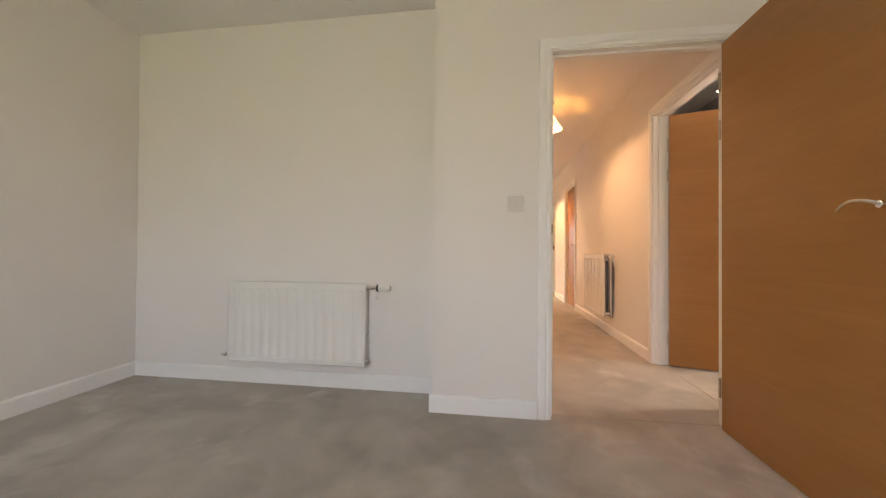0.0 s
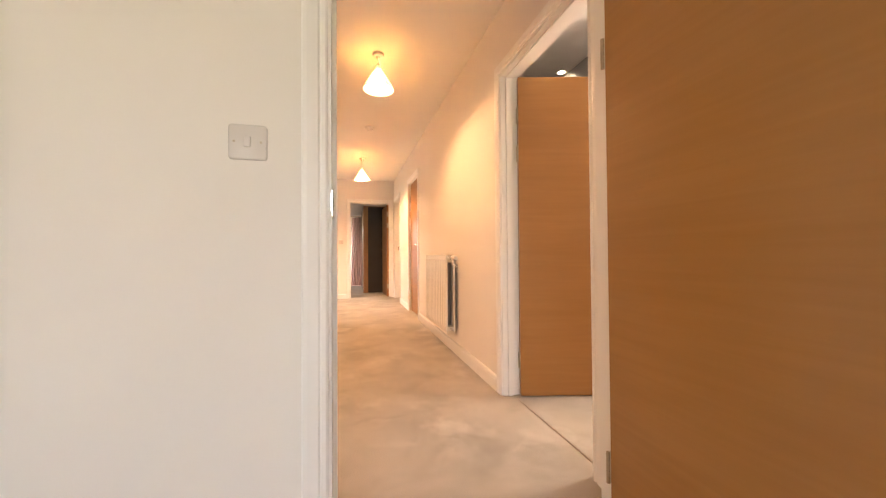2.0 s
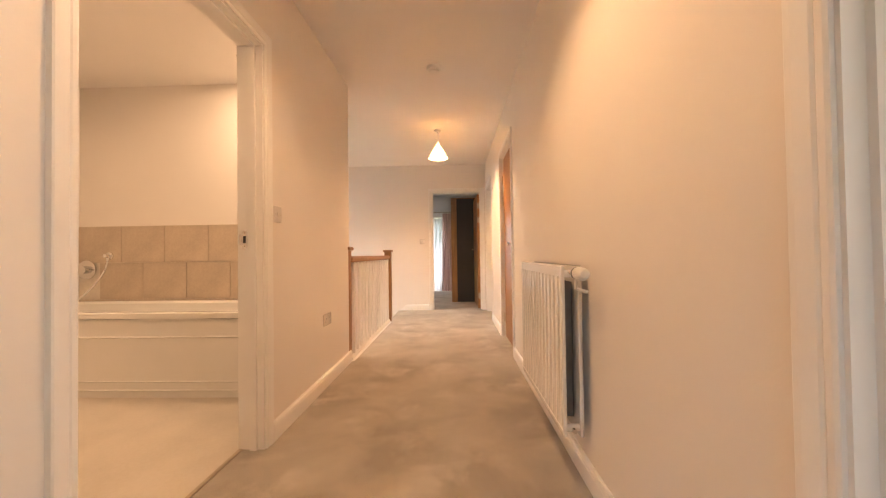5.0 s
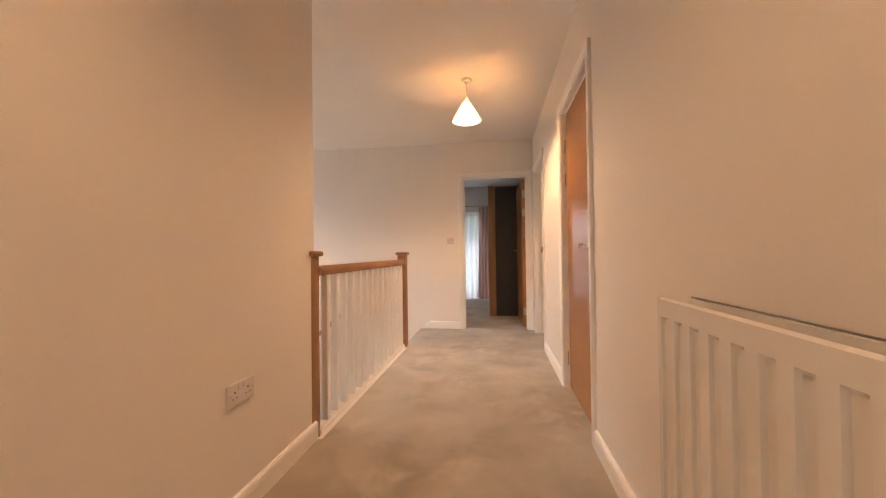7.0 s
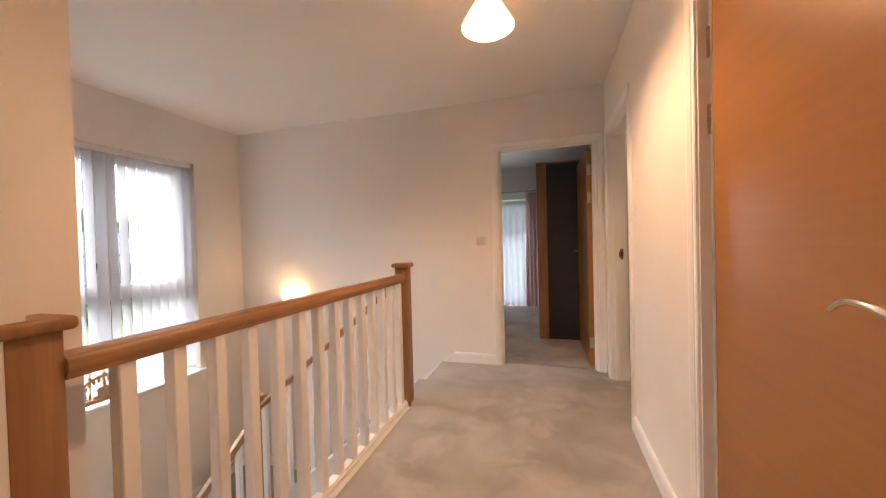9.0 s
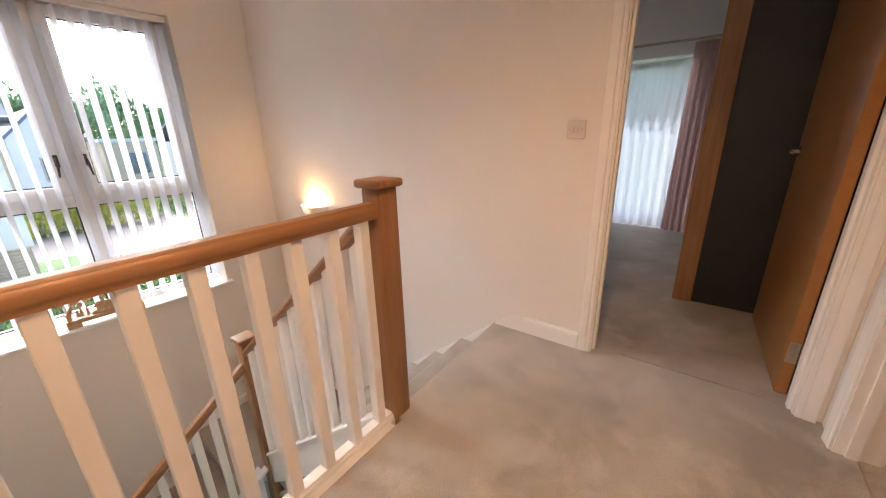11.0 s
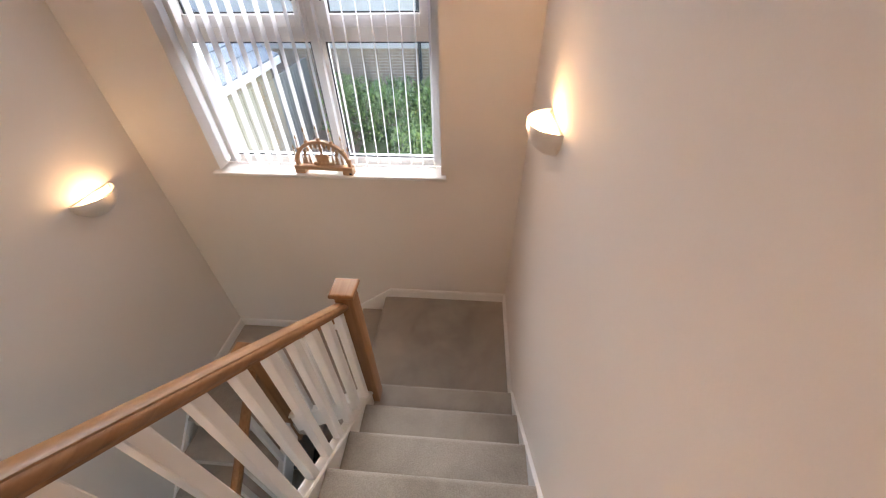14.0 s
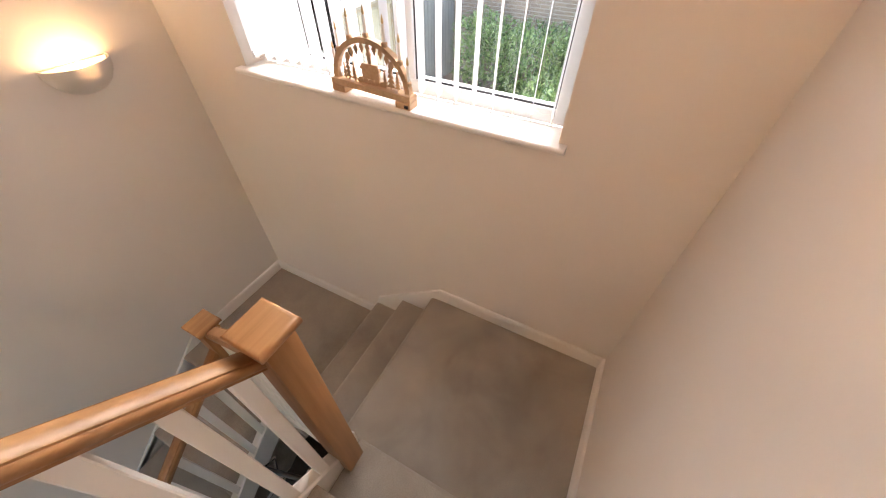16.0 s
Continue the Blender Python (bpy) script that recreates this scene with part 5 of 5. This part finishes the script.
ha = thing("house", "white rendered house with brown brick plinth and solar panels", "house", m=pose(0, 0, 0))
part("wall", boxed(-19, -11.3, -9, 5.72, -0.95, 1.75), RENDER, ha, "white rendered upper wall")
part("plinth_wall", boxed(-18.9, -11.36, -8.95, 5.66, GZ, -0.95), RBRICK, ha, "brown brick lower wall")
part("string_course", boxed(-11.35, -11.22, -9, 3.6, -0.70, -0.62), RENDER, ha)
roof(ha, -19, -11.3, -9, 5.72, 1.75, 4.4, "y")
for k in range(5):
    r = new("solar_panel")
    r.parent = ha
    r["label"] = "dark solar panel on the roof"
    s = math.atan2(4.4 - 1.65, 4.15)
    r.matrix_local = pose(-11.9, 4.6 - k * 1.75, 2.12, 0, math.degrees(s), 0)
    bm = boxed(-1.6, 0, -1.65, 0, 0.04, 0.08)
    part("glass", bm, SOLAR, r)
bm = bmesh.new()
tube(bm, [(-11.22, 4.95, 1.6), (-11.22, 4.95, GZ)], 0.045, 10)
part("downpipe", bm, LEAD, ha, "dark downpipe", True)
bm = bmesh.new()
tube(bm, [(-10.98, -9.2, 1.62), (-10.98, 6.0, 1.62)], 0.07, 10)
part("gutter", bm, LEAD, ha, "dark gutter", True)
far_window(ha, -11.3, 1.2, 2.2, 0.2, 1.3)

# garage beside the drive, with a grey gate between it and the neighbouring house
garage = thing("garage", "low brick garage with a cream door and slate roof", "garage")
part("wall", boxed(-9.1, -8.55, 1.6, 1.9, GZ, -0.8), BRICK, garage, "buff brick pier")
part("wall", boxed(-9.1, -8.9, -3.4, 1.6, GZ, -0.8), BRICK, garage)
part("wall", boxed(-4.9, -4.6, -3.4, 1.9, GZ, -0.8), BRICK, garage)
part("wall", boxed(-8.9, -4.9, -3.4, -3.2, GZ, -0.8), BRICK, garage)
part("lintel", boxed(-8.55, -4.9, 1.65, 1.9, -1.0, -0.8), BRICK, garage)
gd = part("garage_door", boxed(-8.55, -4.9, 1.72, 1.76, GZ, -1.0), CREAM, garage, "cream boarded door")
for k in range(18):
    part("board", boxed(-8.54 + 0.2 * k, -8.36 + 0.2 * k, 1.76, 1.775, GZ + 0.02, -1.02), CREAM, gd)
bm = bmesh.new()
prism(bm, [(2.1, -0.78), (-0.75, 0.75), (-3.6, -0.78), (-3.6, -0.66), (-0.75, 0.88), (2.1, -0.66)], lambda u, v: (-9.25, u, v), lambda u, v: (-4.45, u, v))
part("roof", bm, SLATE, garage, "grey slate roof")
part("fascia", boxed(-9.25, -4.45, 2.1, 2.125, -0.80, -0.66), UPVC, garage, "white eaves board")
for k in range(9):
    y, z = 2.1 - 0.3 * k, -0.66 + 0.3 * k * 0.54
    bm = bmesh.new()
    prism(bm, [(y, z + 0.004), (y - 0.31, z + 0.004 + 0.31 * 0.54), (y - 0.31, z + 0.012 + 0.31 * 0.54), (y, z + 0.03)], lambda u, v: (-9.27, u, v), lambda u, v: (-4.43, u, v))
    part("slate_course", bm, SLATE, garage)
gate = thing("gate", "tall grey boarded gate beside the garage", "gate")
part("gate_frame", boxed(-11.15, -9.12, 1.80, 1.84, -1.25, -1.15), GREYP, gate)
for k in range(14):
    part("board", boxed(-11.14 + 0.145 * k, -11.005 + 0.145 * k, 1.84, 1.87, GZ, -1.12), GREYP, gate)

hb = thing("house", "white gabled house with a buff brick side and slate roof", "house")
part("wall", boxed(-34, -25, 7.0, 9.55, GZ, 1.33), RENDER, hb)
bm = bmesh.new()
prism(bm, [(7.0, 1.33), (9.55, 1.33), (8.27, 2.62)], lambda u, v: (-34, u, v), lambda u, v: (-25, u, v))
part("gable", bm, RENDER, hb, "white gable")
roof(hb, -34, -25.2, 7.0, 9.55, 1.40, 2.80, "x", over=0.18)
part("brick_wing", boxed(-33, -25.6, 4.0, 7.0, GZ, 1.1), BRICK, hb, "buff brick side wing")
bm = bmesh.new()
prism(bm, [(-25.3, 1.05), (-29, 2.5), (-33, 1.05)], lambda u, v: (u, 3.8, v), lambda u, v: (u, 6.99, v))
part("wing_roof", bm, SLATE, hb, "grey slate roof")
far_window(hb, -25, 7.9, 8.7, -0.55, 0.45)
far_window(hb, -25, 7.6, 8.9, -2.5, -1.3)
far_window(hb, -25.6, 5.2, 5.9, -0.4, 0.5)

hc = thing("house", "buff brick house with a flat white parapet", "house")
part("wall", boxed(-38, -30, 11.2, 14.0, GZ, 1.1), BRICK, hc)
part("parapet", boxed(-38.1, -29.9, 11.1, 14.1, 1.1, 1.3), RENDER, hc)
far_window(hc, -30, 12.4, 13.3, -0.9, 0.4)
far_window(hc, -30, 12.0, 13.3, -2.6, -1.4)
hd = thing("house", "white rendered house with a shallow grey roof", "house")
part("wall", boxed(-37, -28, 16.2, 23, GZ, 1.0), RENDER, hd)
part("brick_bay", boxed(-28, -27.6, 16.5, 18.2, GZ, 0.6), BRICK, hd)
roof(hd, -37, -28, 16.2, 23, 1.1, 2.7, "y")
far_window(hd, -28, 18.8, 19.7, -0.8, 0.3)
far_window(hd, -28, 20.6, 21.6, -0.8, 0.3)
far_window(hd, -28, 19.0, 21.0, -2.6, -1.4)


def leaves(n, size, place, rnd):
    """Many small folded leaf faces, joined; place(rnd) gives a spot."""
    v, f = [], []
    for _ in range(n):
        p = Vector(place(rnd))
        q = Euler((rnd.uniform(0, 6.3), rnd.uniform(0, 6.3), rnd.uniform(0, 6.3))).to_matrix()
        s = size * rnd.uniform(0.6, 1.3)
        k = len(v)
        v += [p + q @ Vector(c) * s for c in ((-1, 0, 0), (0, 0.45, 0.18), (1, 0, 0), (0, -0.45, 0.18))]
        f += [(k, k + 1, k + 2), (k, k + 2, k + 3)]
    return v, f


def leaf_mesh(name, n, size, place, material, seed):
    me = bpy.data.meshes.new(name)
    v, f = leaves(n, size, place, random.Random(seed))
    me.from_pydata([tuple(p) for p in v], [], f)
    me.materials.append(material)
    return me


def hedge(name, x0, x1, ya, yb, za, zb, n, size, material, label, seed):
    def spot(r):
        y = r.uniform(ya, yb)
        hgt = zb + 0.28 * noise.noise(Vector((y * 0.9, seed, 0))) + 0.12 * noise.noise(Vector((y * 3.1, seed, 5)))
        bulge = 0.25 * noise.noise(Vector((y * 1.3, 7, seed)))
        x = r.uniform(x0, x1 + bulge)
        return (x, y, za + (hgt - za) * r.random() ** 0.6)
    return tagged(new(name, leaf_mesh(name, n, size, spot, material, seed)), label, "hedge", kind="stuff")


hedge("hedge", -10.9, -9.6, 2.6, 7.4, GZ, -1.5, 11000, 0.050, LEAFA, "leafy green hedge in front of the brick plinth", 1)
hedge("hedge", -11.2, -8.3, 4.6, 7.6, GZ, -2.05, 6000, 0.055, LEAFA, "leafy green shrubs beside the lane", 2)
hedge("hedge", -13.3, -11.4, 6.2, 9.5, GZ, -2.35, 6000, 0.06, LEAFA, "low green shrubs beside the lane", 6)
hedge("yellow_shrubs", -13.3, -11.6, 9.6, 14.0, GZ, -2.45, 5000, 0.06, LEAFY, "low yellow-green shrubs beside the lane", 8)
hedge("yellow_shrubs", -25.0, -23.6, 4.8, 11.5, GZ, -1.75, 4500, 0.09, LEAFY, "yellow flowering shrubs along the lane", 3)
hedge("yellow_shrubs", -28.0, -26.5, 12.0, 24.0, GZ, -1.9, 4500, 0.10, LEAFY, "yellow flowering shrubs along the lane", 4)
hedge("hedge", -25.6, -25.0, 11.5, 24.0, GZ, -2.2, 4000, 0.09, LEAFA, "low green hedge along the lane", 5)

fence = thing("fence", "buff boarded fence beside the neighbouring house", "fence")
for k in range(22):
    part("board", boxed(-11.2 + 0.001, -11.17, -8.0 + 0.155 * k, -8.0 + 0.155 * k + 0.145, GZ, GZ + 1.7), BRICK, fence)


def tree(x, y, h, r, seed):
    rnd = random.Random(seed)
    ob = thing("tree", "broad leafy green tree behind the houses", "tree", "trees behind the houses", "", pose(x, y, GZ))
    bm = bmesh.new()
    tube(bm, [(0, 0, 0), (0.1, 0.05, h * 0.3), (0.0, 0.1, h * 0.6), (0.1, 0, h * 0.9)], [0.28, 0.22, 0.14, 0.04], 10)
    tips = []
    for k in range(11):
        a, z = rnd.uniform(0, 6.28), h * rnd.uniform(0.35, 0.75)
        e = Vector((math.cos(a) * r * rnd.uniform(0.5, 0.9), math.sin(a) * r * rnd.uniform(0.5, 0.9), z + h * rnd.uniform(0.08, 0.28)))
        tube(bm, [(0.05, 0.05, z), e * 0.5 + Vector((0, 0, z * 0.5 + 0.1)), e], [0.09, 0.06, 0.02], 6)
        tips.append((e, r * rnd.uniform(0.28, 0.5)))
    tips += [(Vector((rnd.uniform(-1, 1) * r * 0.4, rnd.uniform(-1, 1) * r * 0.4, h * rnd.uniform(0.7, 0.95))), r * 0.4) for _ in range(6)]
    part("trunk", bm, BARK, ob, "", True)

    def spot(q):
        c, rr = tips[q.randrange(len(tips))]
        d = Vector((q.gauss(0, 1), q.gauss(0, 1), q.gauss(0, 0.8)))
        return c + d.normalized() * rr * q.random() ** 0.45
    cr = new("crown", leaf_mesh("crown", 2600, 0.24, spot, LEAFB, seed))
    cr.parent = ob
    return ob


for k, (x, y, h, r) in enumerate(((-44, 3, 8.0, 3.2), (-46, 8, 8.6, 3.4), (-42, 12, 7.4, 2.8), (-47, 16, 9.0, 3.6), (-44, 21, 7.6, 3.0), (-46, 27, 8.5, 3.4), (-48, 33, 8.2, 3.3), (-45, -3, 8.0, 3.3), (-43, 39, 7.8, 3.2), (-46, 46, 8.4, 3.5))):
    tree(x, y, h, r, 20 + k)


def far_spot(r):
    y = r.uniform(-60, 90)
    return (r.uniform(-78, -70), y, GZ + (5.2 + 1.2 * noise.noise(Vector((y * 0.11, 3, 1))) + 1.2 * noise.noise(Vector((y * 0.4, 1, 2)))) * r.random() ** 0.7)


tagged(new("far_woods", leaf_mesh("far_woods", 14000, 0.55, far_spot, LEAFB, 77)), "line of distant green woodland", "woods", kind="stuff")


# ---- bathroom wall tiles ----
tiled = structure("tiled_wall", boxed(-3.085, LX - 0.121, 3.7115, 3.7195, 0.0, 1.245), GROUT, "beige tiled splashback over the bath", "tiled wall")
tw, th = 0.395, 0.325
bm = boxed(0.0, tw - 0.003, -0.008, 0.0, 0.0, th - 0.003, bevel=0.0015)
tile_mesh = finish(bm, "tile", TILE)
for r in range(3):
    for c in range(-1, 7):
        x = -3.08 + c * tw + (tw / 2 if r % 2 else 0.0)
        if x < -3.085 or x + tw > LX - 0.12:
            continue
        t = new("tile", tile_mesh)
        t.parent = tiled
        t.matrix_local = pose(x, 3.7112, 0.27 + r * th)
